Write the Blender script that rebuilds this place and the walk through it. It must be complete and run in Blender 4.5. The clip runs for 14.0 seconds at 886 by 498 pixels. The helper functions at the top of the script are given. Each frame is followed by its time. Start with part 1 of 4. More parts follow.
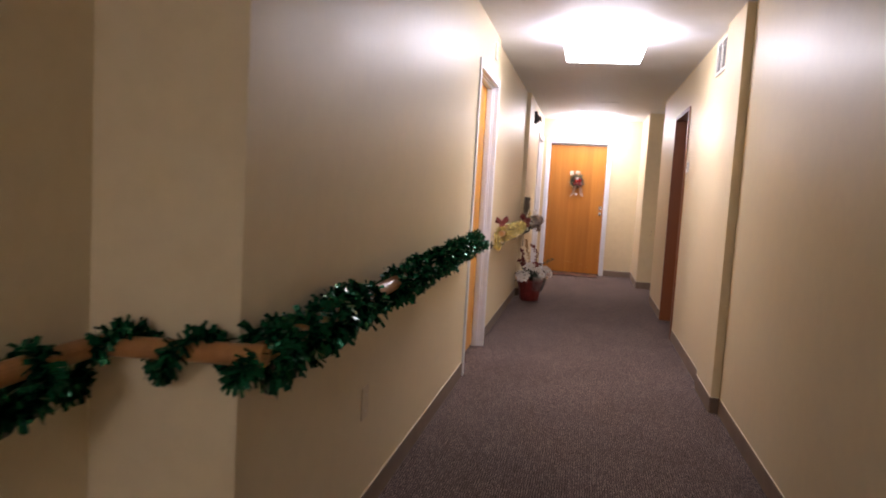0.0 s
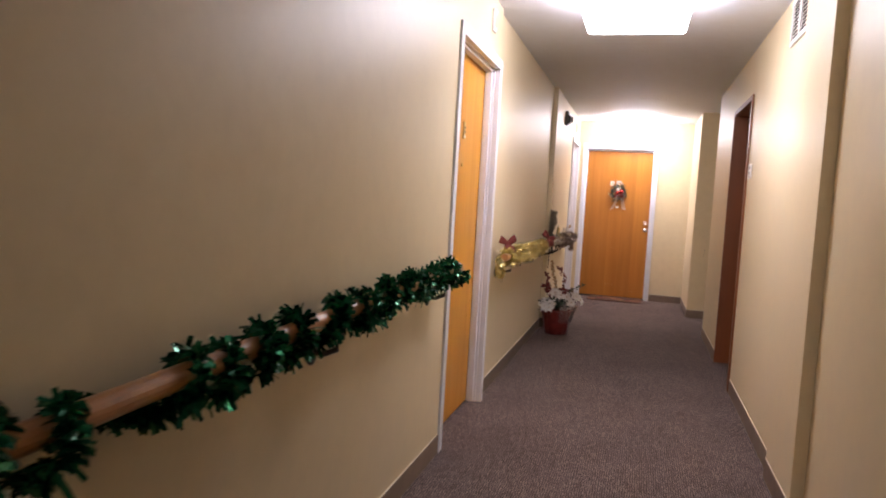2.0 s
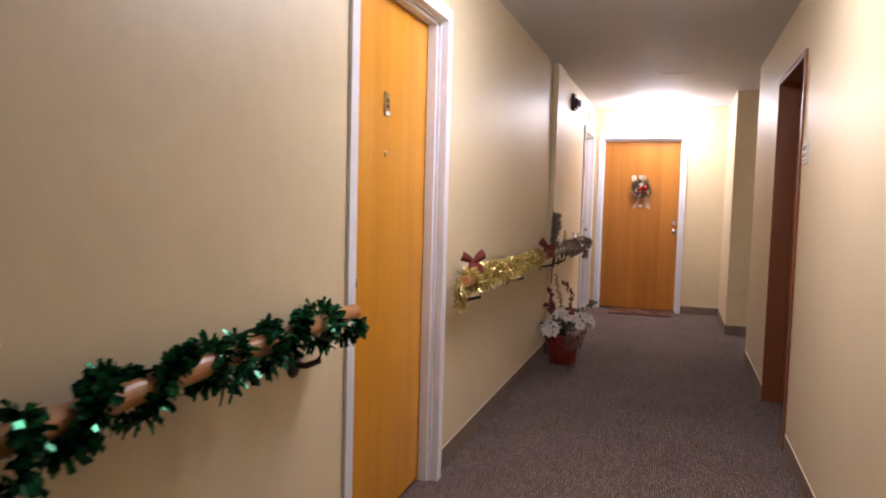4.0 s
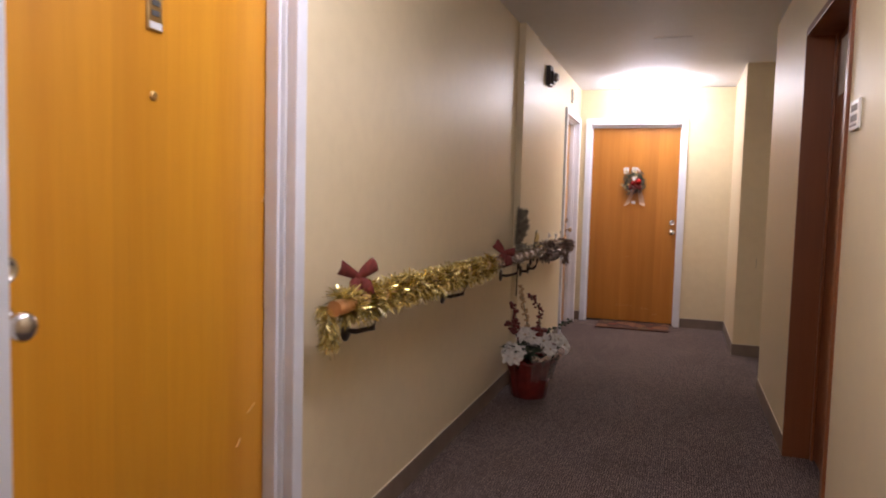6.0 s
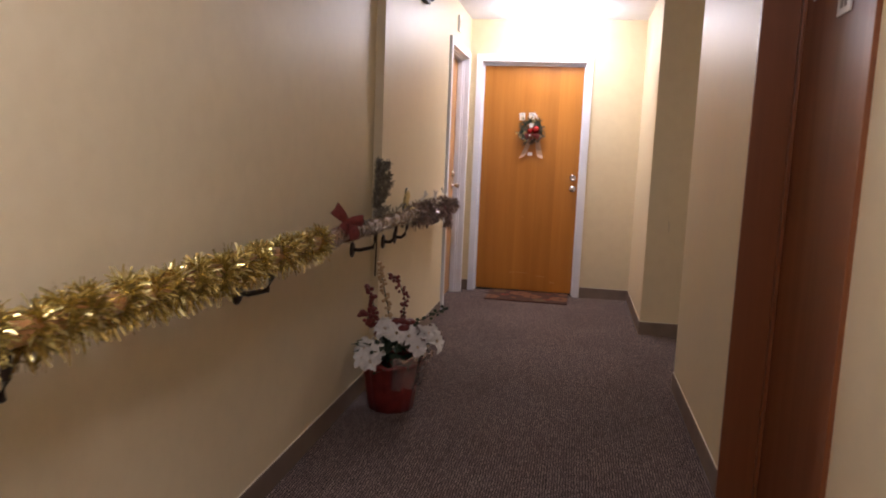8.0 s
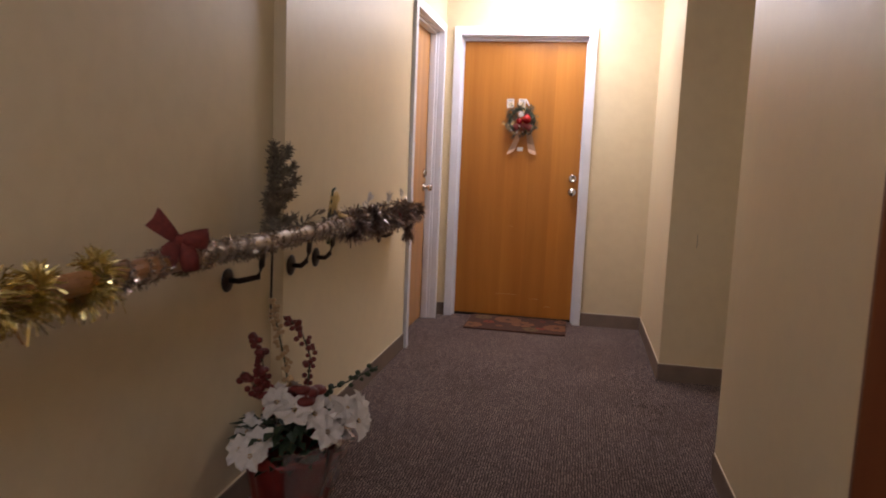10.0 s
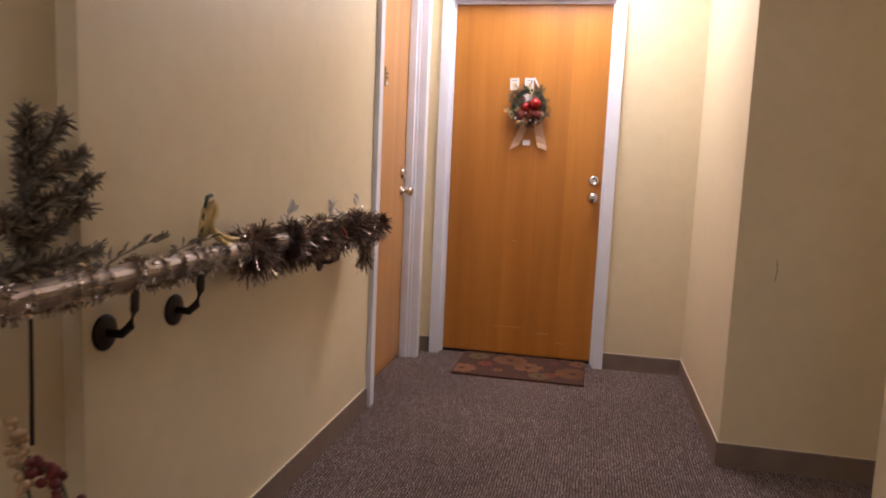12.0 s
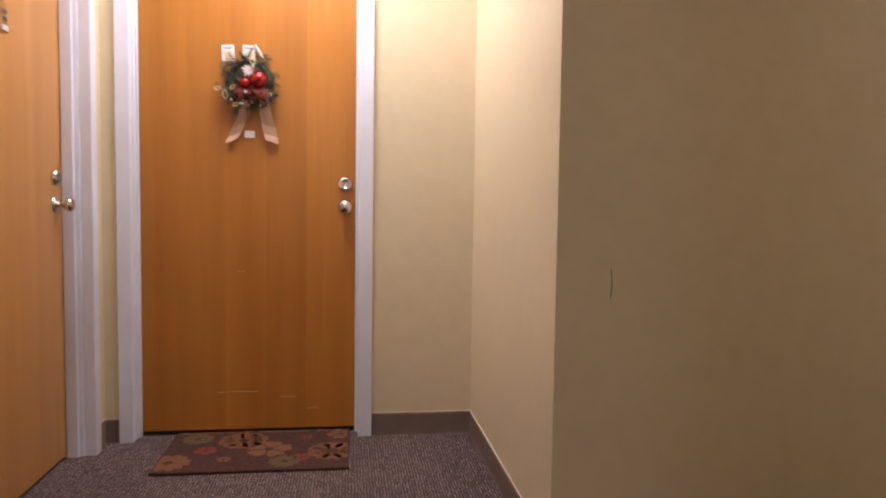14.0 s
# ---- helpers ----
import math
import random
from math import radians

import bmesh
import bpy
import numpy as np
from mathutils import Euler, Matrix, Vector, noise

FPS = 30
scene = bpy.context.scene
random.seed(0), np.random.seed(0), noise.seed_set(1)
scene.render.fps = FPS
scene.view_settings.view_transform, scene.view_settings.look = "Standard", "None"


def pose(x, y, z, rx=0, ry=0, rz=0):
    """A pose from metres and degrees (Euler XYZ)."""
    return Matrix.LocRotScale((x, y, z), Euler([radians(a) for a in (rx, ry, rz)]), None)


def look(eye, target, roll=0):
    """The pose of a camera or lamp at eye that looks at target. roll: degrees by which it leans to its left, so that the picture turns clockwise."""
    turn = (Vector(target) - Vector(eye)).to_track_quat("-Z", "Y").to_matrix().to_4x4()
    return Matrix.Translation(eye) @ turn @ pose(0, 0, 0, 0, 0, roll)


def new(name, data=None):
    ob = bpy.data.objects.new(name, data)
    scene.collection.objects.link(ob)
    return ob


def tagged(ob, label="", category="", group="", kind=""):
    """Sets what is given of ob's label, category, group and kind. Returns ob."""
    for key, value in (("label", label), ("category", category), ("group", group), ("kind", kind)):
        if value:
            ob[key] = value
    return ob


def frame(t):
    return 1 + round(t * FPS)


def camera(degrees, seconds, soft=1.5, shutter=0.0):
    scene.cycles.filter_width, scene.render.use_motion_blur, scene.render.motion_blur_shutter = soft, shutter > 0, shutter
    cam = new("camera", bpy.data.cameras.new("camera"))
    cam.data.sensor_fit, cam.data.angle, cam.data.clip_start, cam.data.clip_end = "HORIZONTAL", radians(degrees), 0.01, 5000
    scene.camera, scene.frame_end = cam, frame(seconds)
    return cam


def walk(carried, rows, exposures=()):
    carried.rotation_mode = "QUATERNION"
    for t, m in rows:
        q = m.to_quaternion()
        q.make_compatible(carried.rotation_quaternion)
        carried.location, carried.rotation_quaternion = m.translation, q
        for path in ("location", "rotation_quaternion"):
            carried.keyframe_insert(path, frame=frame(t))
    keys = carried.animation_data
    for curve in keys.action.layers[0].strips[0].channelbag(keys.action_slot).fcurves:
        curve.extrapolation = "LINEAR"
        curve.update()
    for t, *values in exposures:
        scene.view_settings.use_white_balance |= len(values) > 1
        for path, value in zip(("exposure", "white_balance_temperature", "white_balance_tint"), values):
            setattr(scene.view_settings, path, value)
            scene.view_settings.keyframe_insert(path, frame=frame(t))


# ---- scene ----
cam = camera(63.8, 14.0, soft=1.95, shutter=0.4)
PATH = [
    (0, (0.263, 0.493, 1.246), (-0.12, 2.449, 1.07), 3.4),
    (0.5, (0.345, 0.818, 1.262), (-0.08, 2.765, 1.086), 3.3),
    (1, (0.336, 1.141, 1.228), (-0.112, 3.082, 1.057), 3.2),
    (1.5, (0.319, 1.448, 1.253), (-0.156, 3.384, 1.091), 3.4),
    (2, (0.406, 1.785, 1.249), (-0.118, 3.709, 1.103), 3.3),
    (2.5, (0.461, 2.069, 1.235), (-0.116, 3.978, 1.092), 2.3),
    (3, (0.465, 2.408, 1.268), (-0.128, 4.317, 1.117), 1.8),
    (5.5, (0.573, 3.966, 1.252), (-0.076, 5.854, 1.126), 1.4),
    (6, (0.561, 4.27, 1.22), (-0.066, 6.164, 1.082), 1.5),
    (6.5, (0.537, 4.581, 1.217), (-0.021, 6.493, 1.031), 1.7),
    (7, (0.568, 4.879, 1.193), (0.034, 6.79, 0.942), 1.8),
    (7.5, (0.56, 5.17, 1.192), (0.037, 7.082, 0.922), 1.8),
    (8, (0.514, 5.446, 1.215), (0.16, 7.396, 0.95), 2.3),
    (10.5, (0.546, 6.921, 1.134), (0.171, 8.871, 0.89), 2.3),
    (11, (0.55, 7.206, 1.144), (0.138, 9.148, 0.901), 2.2),
    (11.5, (0.507, 7.517, 1.129), (0.098, 9.46, 0.885), 2.5),
    (12, (0.483, 7.763, 1.119), (0.084, 9.708, 0.875), 2.5),
    (12.5, (0.465, 8.077, 1.134), (0.077, 10.024, 0.888), 2.1),
    (13, (0.428, 8.369, 1.177), (0.298, 10.348, 0.919), 2.5),
    (13.5, (0.456, 8.62, 1.134), (0.603, 10.603, 0.924), 2.2),
    (14, (0.501, 8.828, 0.969), (0.766, 10.807, 0.844), 0.8),
]
EXPOSURES = [(0.0, 0.95), (1.5, 0.88), (3.0, 0.95), (5.5, 0.45), (7.0, 0.45), (8.0, 0.4), (10.5, 0.25), (11.5, 0.35), (12.5, 0.72), (13.2, 0.55), (14.0, 0.5)]
walk(cam, [(t, look(eye, target, roll)) for t, eye, target, roll in PATH], EXPOSURES)

# ---- world and light ----
world = bpy.data.worlds.new("world")
scene.world = world
world.use_nodes = True
world.node_tree.nodes["Background"].inputs[0].default_value = (0.02, 0.02, 0.022, 1)
world.node_tree.nodes["Background"].inputs[1].default_value = 0.2
LAMP_STRENGTHS = (12.5, 13.0, 21.0, 8.5)   # over the first door, at the end, behind the start, in the side passage
LAMP_COLOUR = (0.995, 0.935, 1.06)

# ---- plan, in metres ----
CEIL = 2.385
FAR = 11.775      # far wall
DOOR_H = 2.03
SOUTH = -5.0
SIDE = 5.2        # end of the side passage


# ---- materials ----
def nodes_of(name):
    m = bpy.data.materials.new(name)
    m.use_nodes = True
    nt = m.node_tree
    return m, nt, nt.nodes["Principled BSDF"]


def noise_node(nt, scale, detail=3.0, rough=0.55, stretch=None, coord="Object"):
    tc = nt.nodes.new("ShaderNodeTexCoord")
    n = nt.nodes.new("ShaderNodeTexNoise")
    n.inputs["Scale"].default_value = scale
    n.inputs["Detail"].default_value = detail
    n.inputs["Roughness"].default_value = rough
    if stretch:
        mp = nt.nodes.new("ShaderNodeMapping")
        mp.inputs["Scale"].default_value = stretch
        nt.links.new(tc.outputs[coord], mp.inputs[0])
        nt.links.new(mp.outputs[0], n.inputs["Vector"])
    else:
        nt.links.new(tc.outputs[coord], n.inputs["Vector"])
    return n.outputs["Fac"]


def ramp(nt, fac, stops):
    r = nt.nodes.new("ShaderNodeValToRGB")
    while len(r.color_ramp.elements) < len(stops):
        r.color_ramp.elements.new(0.5)
    for e, (p, c) in zip(r.color_ramp.elements, stops):
        e.position, e.color = p, (*c, 1)
    nt.links.new(fac, r.inputs[0])
    return r.outputs[0]


def mixed(nt, a, b, fac, mode="MIX"):
    m = nt.nodes.new("ShaderNodeMix")
    m.data_type, m.blend_type = "RGBA", mode
    for value, socket in ((fac, m.inputs[0]), (a, m.inputs[6]), (b, m.inputs[7])):
        if isinstance(value, (int, float)):
            socket.default_value = value
        elif isinstance(value, tuple):
            socket.default_value = (*value, 1)
        else:
            nt.links.new(value, socket)
    return m.outputs[2]


def bump(nt, bsdf, height, strength, distance=0.002):
    b = nt.nodes.new("ShaderNodeBump")
    b.inputs["Strength"].default_value = strength
    b.inputs["Distance"].default_value = distance
    nt.links.new(height, b.inputs["Height"])
    nt.links.new(b.outputs[0], bsdf.inputs["Normal"])


def simple(name, colour, rough=0.5, metal=0.0, vary=0.12, scale=30.0, relief=0.1, island=0.0):
    m, nt, b = nodes_of(name)
    low = tuple(c * (1 - vary) for c in colour)
    high = tuple(min(1, c * (1 + vary)) for c in colour)
    f = noise_node(nt, scale)
    col = ramp(nt, f, [(0.3, low), (0.7, high)])
    if island:
        g = nt.nodes.new("ShaderNodeNewGeometry")
        tint = ramp(nt, g.outputs["Random Per Island"], [(0.0, (1 - island,) * 3), (1.0, (1, 1, 1))])
        col = mixed(nt, col, tint, 1.0, "MULTIPLY")
    nt.links.new(col, b.inputs["Base Color"])
    b.inputs["Roughness"].default_value = rough
    b.inputs["Metallic"].default_value = metal
    if relief:
        bump(nt, b, f, relief)
    return m


def wall_paint(name, colour, rough=0.44):
    m, nt, b = nodes_of(name)
    big = noise_node(nt, 0.9, 4)
    fine = noise_node(nt, 260.0, 2)
    mid = noise_node(nt, 14.0, 4)
    base = ramp(nt, big, [(0.25, tuple(c * 0.94 for c in colour)), (0.75, colour)])
    smear = ramp(nt, mid, [(0.35, (0.965, 0.96, 0.95)), (0.6, (1, 1, 1))])
    nt.links.new(mixed(nt, base, smear, 1.0, "MULTIPLY"), b.inputs["Base Color"])
    rr = ramp(nt, mid, [(0.3, (rough - 0.04,) * 3), (0.7, (rough + 0.05,) * 3)])
    nt.links.new(rr, b.inputs["Roughness"])
    bump(nt, b, fine, 0.10, 0.0006)
    return m


def carpet_material():
    m, nt, b = nodes_of("ribbed_carpet")
    tc = nt.nodes.new("ShaderNodeTexCoord")
    brick = nt.nodes.new("ShaderNodeTexBrick")
    mp = nt.nodes.new("ShaderNodeMapping")
    mp.inputs["Rotation"].default_value = (0, 0, radians(90))
    nt.links.new(tc.outputs["Object"], mp.inputs[0])
    jit = nt.nodes.new("ShaderNodeTexNoise")
    jit.inputs["Scale"].default_value = 42.0
    jit.inputs["Detail"].default_value = 3.0
    nt.links.new(tc.outputs["Object"], jit.inputs["Vector"])
    sub = nt.nodes.new("ShaderNodeVectorMath")
    sub.operation = "MULTIPLY_ADD"
    sub.inputs[1].default_value = (0.016, 0.016, 0.0)
    nt.links.new(jit.outputs["Color"], sub.inputs[0])
    nt.links.new(mp.outputs[0], sub.inputs[2])
    nt.links.new(sub.outputs[0], brick.inputs["Vector"])
    brick.inputs["Scale"].default_value = 1.0
    brick.inputs["Brick Width"].default_value = 0.019
    brick.inputs["Row Height"].default_value = 0.0105
    brick.inputs["Mortar Size"].default_value = 0.0026
    brick.inputs["Mortar Smooth"].default_value = 0.6
    brick.inputs["Color1"].default_value = (0.33, 0.255, 0.23, 1)
    brick.inputs["Color2"].default_value = (0.17, 0.125, 0.115, 1)
    brick.inputs["Mortar"].default_value = (0.045, 0.034, 0.032, 1)
    fleck = noise_node(nt, 190.0, 2)
    col = mixed(nt, brick.outputs["Color"], ramp(nt, fleck, [(0.38, (0.82, 0.8, 0.79)), (0.62, (1.1, 1.08, 1.07))]), 1.0, "MULTIPLY")
    worn = noise_node(nt, 1.6, 5)
    col = mixed(nt, col, ramp(nt, worn, [(0.3, (0.8, 0.79, 0.78)), (0.7, (1.05, 1.04, 1.04))]), 1.0, "MULTIPLY")
    stain = noise_node(nt, 3.7, 4, 0.6)
    col = mixed(nt, col, ramp(nt, stain, [(0.66, (1, 1, 1)), (0.76, (0.72, 0.70, 0.68))]), 1.0, "MULTIPLY")
    nt.links.new(col, b.inputs["Base Color"])
    b.inputs["Roughness"].default_value = 0.95
    b.inputs["Specular IOR Level"].default_value = 0.15
    inv = nt.nodes.new("ShaderNodeMath")
    inv.operation = "SUBTRACT"
    inv.inputs[0].default_value = 1.0
    nt.links.new(brick.outputs["Fac"], inv.inputs[1])
    bump(nt, b, inv.outputs[0], 0.55, 0.003)
    return m


def veneer(name, dark, light, rough=0.32, across="X"):
    """Flat-sliced wood veneer, upright grain, in leaves about 18 cm wide."""
    m, nt, b = nodes_of(name)
    stretch = (9, 9, 0.55)
    grain = noise_node(nt, 1.0, 6, 0.6, stretch)
    fine = noise_node(nt, 1.0, 3, 0.6, (150, 150, 3))
    tc = nt.nodes.new("ShaderNodeTexCoord")
    sep = nt.nodes.new("ShaderNodeSeparateXYZ")
    nt.links.new(tc.outputs["Object"], sep.inputs[0])
    div = nt.nodes.new("ShaderNodeMath")
    div.operation = "DIVIDE"
    div.inputs[1].default_value = 0.165
    nt.links.new(sep.outputs[across], div.inputs[0])
    flo = nt.nodes.new("ShaderNodeMath")
    flo.operation = "FLOOR"
    nt.links.new(div.outputs[0], flo.inputs[0])
    wn = nt.nodes.new("ShaderNodeTexWhiteNoise")
    wn.noise_dimensions = "1D"
    nt.links.new(flo.outputs[0], wn.inputs["W"])
    leaf = ramp(nt, wn.outputs["Value"], [(0.0, (0.90, 0.88, 0.86)), (1.0, (1.06, 1.06, 1.06))])
    col = ramp(nt, grain, [(0.2, dark), (0.8, light)])
    col = mixed(nt, col, leaf, 1.0, "MULTIPLY")
    col = mixed(nt, col, ramp(nt, fine, [(0.3, (0.95, 0.94, 0.93)), (0.6, (1, 1, 1))]), 1.0, "MULTIPLY")
    nt.links.new(col, b.inputs["Base Color"])
    nt.links.new(ramp(nt, grain, [(0.2, (rough + 0.08,) * 3), (0.8, (rough,) * 3)]), b.inputs["Roughness"])
    bump(nt, b, fine, 0.06, 0.0008)
    return m


def glow(name, colour, strength):
    m, nt, b = nodes_of(name)
    b.inputs["Base Color"].default_value = (0.9, 0.9, 0.9, 1)
    b.inputs["Emission Color"].default_value = (*colour, 1)
    b.inputs["Emission Strength"].default_value = strength
    return m


def film_material(name, colour):
    m, nt, b = nodes_of(name)
    b.inputs["Base Color"].default_value = (*colour, 1)
    b.inputs["Roughness"].default_value = 0.08
    b.inputs["Transmission Weight"].default_value = 0.9
    b.inputs["IOR"].default_value = 1.15
    bump(nt, b, noise_node(nt, 45.0, 3), 0.6, 0.01)
    return m


PAINT = wall_paint("cream_wall_paint", (0.78, 0.66, 0.438))
CEILING = wall_paint("ceiling_paint", (0.68, 0.69, 0.73), 0.6)
TRIM = simple("white_trim_paint", (0.75, 0.77, 0.83), 0.38, vary=0.05, scale=6.0, relief=0.05)
CAULK = simple("cream_caulk", (0.82, 0.74, 0.58), 0.4, vary=0.05, relief=0)
CARPET = carpet_material()
VINYL = simple("taupe_vinyl_base", (0.20, 0.145, 0.11), 0.5, vary=0.12, scale=9.0, relief=0.05)
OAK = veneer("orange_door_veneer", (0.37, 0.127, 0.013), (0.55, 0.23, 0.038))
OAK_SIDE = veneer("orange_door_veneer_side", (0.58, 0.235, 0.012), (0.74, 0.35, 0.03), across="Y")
# corner door's veneer: colour paled to stand in for grazing reflections of lit walls
OAK_SHEEN = veneer("sheen_door_veneer", (0.48, 0.225, 0.06), (0.60, 0.315, 0.10), 0.28, across="Y")
MAHOGANY = veneer("red_brown_door_wood", (0.15, 0.043, 0.013), (0.25, 0.083, 0.027), 0.36, across="Y")
RAIL_WOOD = simple("varnished_rail_wood", (0.42, 0.2, 0.075), 0.3, vary=0.2, scale=25.0)
CHROME = simple("satin_nickel", (0.66, 0.62, 0.57), 0.22, 1.0, 0.05)
BLACK_IRON = simple("dark_bronze", (0.035, 0.024, 0.018), 0.4, 0.5)
BRASS = simple("aged_brass", (0.55, 0.38, 0.16), 0.35, 1.0)
WHITE_PLASTIC = simple("white_plastic", (0.74, 0.72, 0.69), 0.35, vary=0.04, relief=0)
DARK_PLASTIC = simple("dark_grey_plastic", (0.07, 0.06, 0.06), 0.45)
INK = simple("dark_print", (0.08, 0.075, 0.07), 0.6, relief=0)
GREY_INK = simple("grey_print", (0.3, 0.28, 0.26), 0.6, relief=0)
BEIGE_PLATE = simple("cream_plate", (0.66, 0.55, 0.38), 0.4, vary=0.05)
# near-black colour that paints in the shade of gaps and hollows
GAP_SHADE = simple("gap_shade", (0.02, 0.015, 0.012), 0.9)
DIFFUSERS = [glow("lamp_diffuser", LAMP_COLOUR, st) for st in LAMP_STRENGTHS]
GREEN_FOIL = simple("green_foil", (0.018, 0.175, 0.075), 0.2, 0.65, 0.3, 60, 0.1, 0.65)
RAIL_WRAP = simple("dull_silver_wrap", (0.36, 0.28, 0.22), 0.3, 0.45, 0.2, 40.0)
GOLD_FOIL = simple("gold_foil", (0.88, 0.71, 0.29), 0.22, 0.9, 0.2, 60, 0.1, 0.5)
SILVER_FOIL = simple("champagne_foil", (0.72, 0.62, 0.52), 0.25, 0.85, 0.2, 60, 0.1, 0.5)
DUSK_FOIL = simple("dark_mixed_foil", (0.30, 0.20, 0.16), 0.3, 0.75, 0.4, 40, 0.1, 0.75)
RED_RIBBON = simple("red_velvet_ribbon", (0.16, 0.025, 0.018), 0.8, vary=0.25, scale=80)
RED_FOIL = simple("red_pot_foil", (0.2, 0.026, 0.02), 0.32, 0.35, 0.25, 20)
RED_BERRY = simple("dark_red_berries", (0.14, 0.016, 0.012), 0.45, vary=0.3)
GOLD_BERRY = simple("gold_berries", (0.5, 0.34, 0.18), 0.4, 0.3)
RED_GLOSS = simple("red_glass_ball", (0.32, 0.015, 0.014), 0.08, 0.4, 0.05, relief=0)
WHITE_PETAL = simple("white_silk_petal", (0.66, 0.62, 0.57), 0.7, vary=0.08, scale=60)
LEAF = simple("dark_green_leaf", (0.03, 0.05, 0.022), 0.6, vary=0.3)
PINE = simple("grey_green_needles", (0.15, 0.135, 0.09), 0.7, vary=0.3, scale=60, island=0.5)
FROST = simple("frosted_sprig", (0.27, 0.225, 0.16), 0.7, vary=0.3, scale=60, island=0.4)
BEIGE_RIBBON = simple("dusty_pink_ribbon", (0.46, 0.285, 0.175), 0.55, vary=0.1)
GOLD_RIBBON = simple("gold_ribbon", (0.66, 0.5, 0.22), 0.35, 0.6)
CARD = simple("white_card", (0.72, 0.7, 0.68), 0.5, relief=0)
MAT_BROWN = simple("brown_mat_pile", (0.065, 0.026, 0.016), 0.95, vary=0.35, scale=70, relief=0.5)
MAT_ORANGE = simple("orange_mat_flower", (0.2, 0.085, 0.035), 0.95, vary=0.3, scale=90, relief=0.5)
MAT_RED = simple("rust_mat_detail", (0.2, 0.04, 0.02), 0.95, vary=0.3, scale=90)
MAT_OLIVE = simple("olive_mat_detail", (0.13, 0.085, 0.035), 0.95, vary=0.3, scale=90)
CELLOPHANE = film_material("clear_cellophane", (0.9, 0.75, 0.7))
SCUFF = simple("pale_scratch", (0.62, 0.36, 0.14), 0.5)


# ---- mesh helpers ----
def box(bm, x0, y0, z0, x1, y1, z1, bevel=0.0):
    out = bmesh.ops.create_cube(bm, size=1.0)
    verts = out["verts"]
    bmesh.ops.scale(bm, vec=(x1 - x0, y1 - y0, z1 - z0), verts=verts)
    bmesh.ops.translate(bm, vec=((x0 + x1) / 2, (y0 + y1) / 2, (z0 + z1) / 2), verts=verts)
    if bevel:
        edges = list({e for v in verts for e in v.link_edges})
        bmesh.ops.bevel(bm, geom=edges, offset=bevel, segments=2, affect="EDGES", profile=0.5)


def boxes(*specs, bevel=0.0):
    bm = bmesh.new()
    for spec in specs:
        box(bm, *spec, bevel=bevel)
    return bm


def lathe(profile, axis="Z", steps=24):
    """A turned shape from (radius, height) pairs, round the given axis."""
    bm = bmesh.new()
    rings = []
    for r, h in profile:
        ring = []
        for i in range(steps):
            a = 2 * math.pi * i / steps
            u, v = r * math.cos(a), r * math.sin(a)
            p = {"Z": (u, v, h), "Y": (u, h, v), "X": (h, u, v)}[axis]
            ring.append(bm.verts.new(p))
        rings.append(ring)
    for a, b in zip(rings, rings[1:]):
        for i in range(steps):
            bm.faces.new((a[i], a[(i + 1) % steps], b[(i + 1) % steps], b[i]))
    bm.faces.new(rings[0])
    bm.faces.new(rings[-1])
    bmesh.ops.recalc_face_normals(bm, faces=bm.faces)
    return bm


def tube(bm, points, radius, sides=10, taper=None):
    """A round rod along points."""
    pts = [Vector(p) for p in points]
    rings = []
    for i, p in enumerate(pts):
        d = (pts[min(i + 1, len(pts) - 1)] - pts[max(i - 1, 0)]).normalized()
        up = Vector((0, 0, 1)) if abs(d.z) < 0.9 else Vector((1, 0, 0))
        u = d.cross(up).normalized()
        v = d.cross(u)
        r = radius if taper is None else radius + (taper - radius) * i / (len(pts) - 1)
        rings.append([bm.verts.new(p + (u * math.cos(a) + v * math.sin(a)) * r)
                      for a in (2 * math.pi * k / sides for k in range(sides))])
    for a, b in zip(rings, rings[1:]):
        for i in range(sides):
            bm.faces.new((a[i], a[(i + 1) % sides], b[(i + 1) % sides], b[i]))
    bm.faces.new(rings[0])
    bm.faces.new(rings[-1])


def ribbon(bm, points, width, side):
    """A band of cloth along points, width across the vector side."""
    s = Vector(side).normalized() * (width / 2)
    rows = [(bm.verts.new(Vector(p) - s), bm.verts.new(Vector(p) + s)) for p in points]
    for a, b in zip(rows, rows[1:]):
        bm.faces.new((a[0], a[1], b[1], b[0]))


def mesh_of(name, bm, material, smooth=False):
    bmesh.ops.recalc_face_normals(bm, faces=bm.faces)
    me = bpy.data.meshes.new(name)
    bm.to_mesh(me)
    bm.free()
    me.materials.append(material)
    if smooth:
        me.shade_smooth()
    return me


def part(name, bm, material, parent, label="", at=None, smooth=False, kind=""):
    ob = new(name, mesh_of(name, bm, material, smooth))
    ob.parent = parent
    if at is not None:
        ob.matrix_basis = at
    return tagged(ob, label=label, kind=kind)


def thing(name, bm, material, label, category, group="", at=None, smooth=False):
    ob = new(name, mesh_of(name, bm, material, smooth))
    if at is not None:
        ob.matrix_basis = at
    return tagged(ob, label, category, group)


def base_of(name, label, category, at, group=""):
    ob = new(name)
    ob.matrix_basis = at
    return tagged(ob, label, category, group)


def structure(name, bm, material, label, category):
    return tagged(new(name, mesh_of(name, bm, material)), label, category, kind="structure")


# ---- large structure ----
T = 0.004
structure("floor", boxes((-1.3, SOUTH - 0.2, -0.12, SIDE + 0.4, FAR + 0.3, 0.0)), CARPET,
          "grey-brown ribbed loop carpet, slightly worn", "floor")
structure("ceiling", boxes((-1.3, SOUTH - 0.2, CEIL, SIDE + 0.4, FAR + 0.3, CEIL + 0.15)), CEILING,
          "off-white painted flat ceiling", "ceiling")

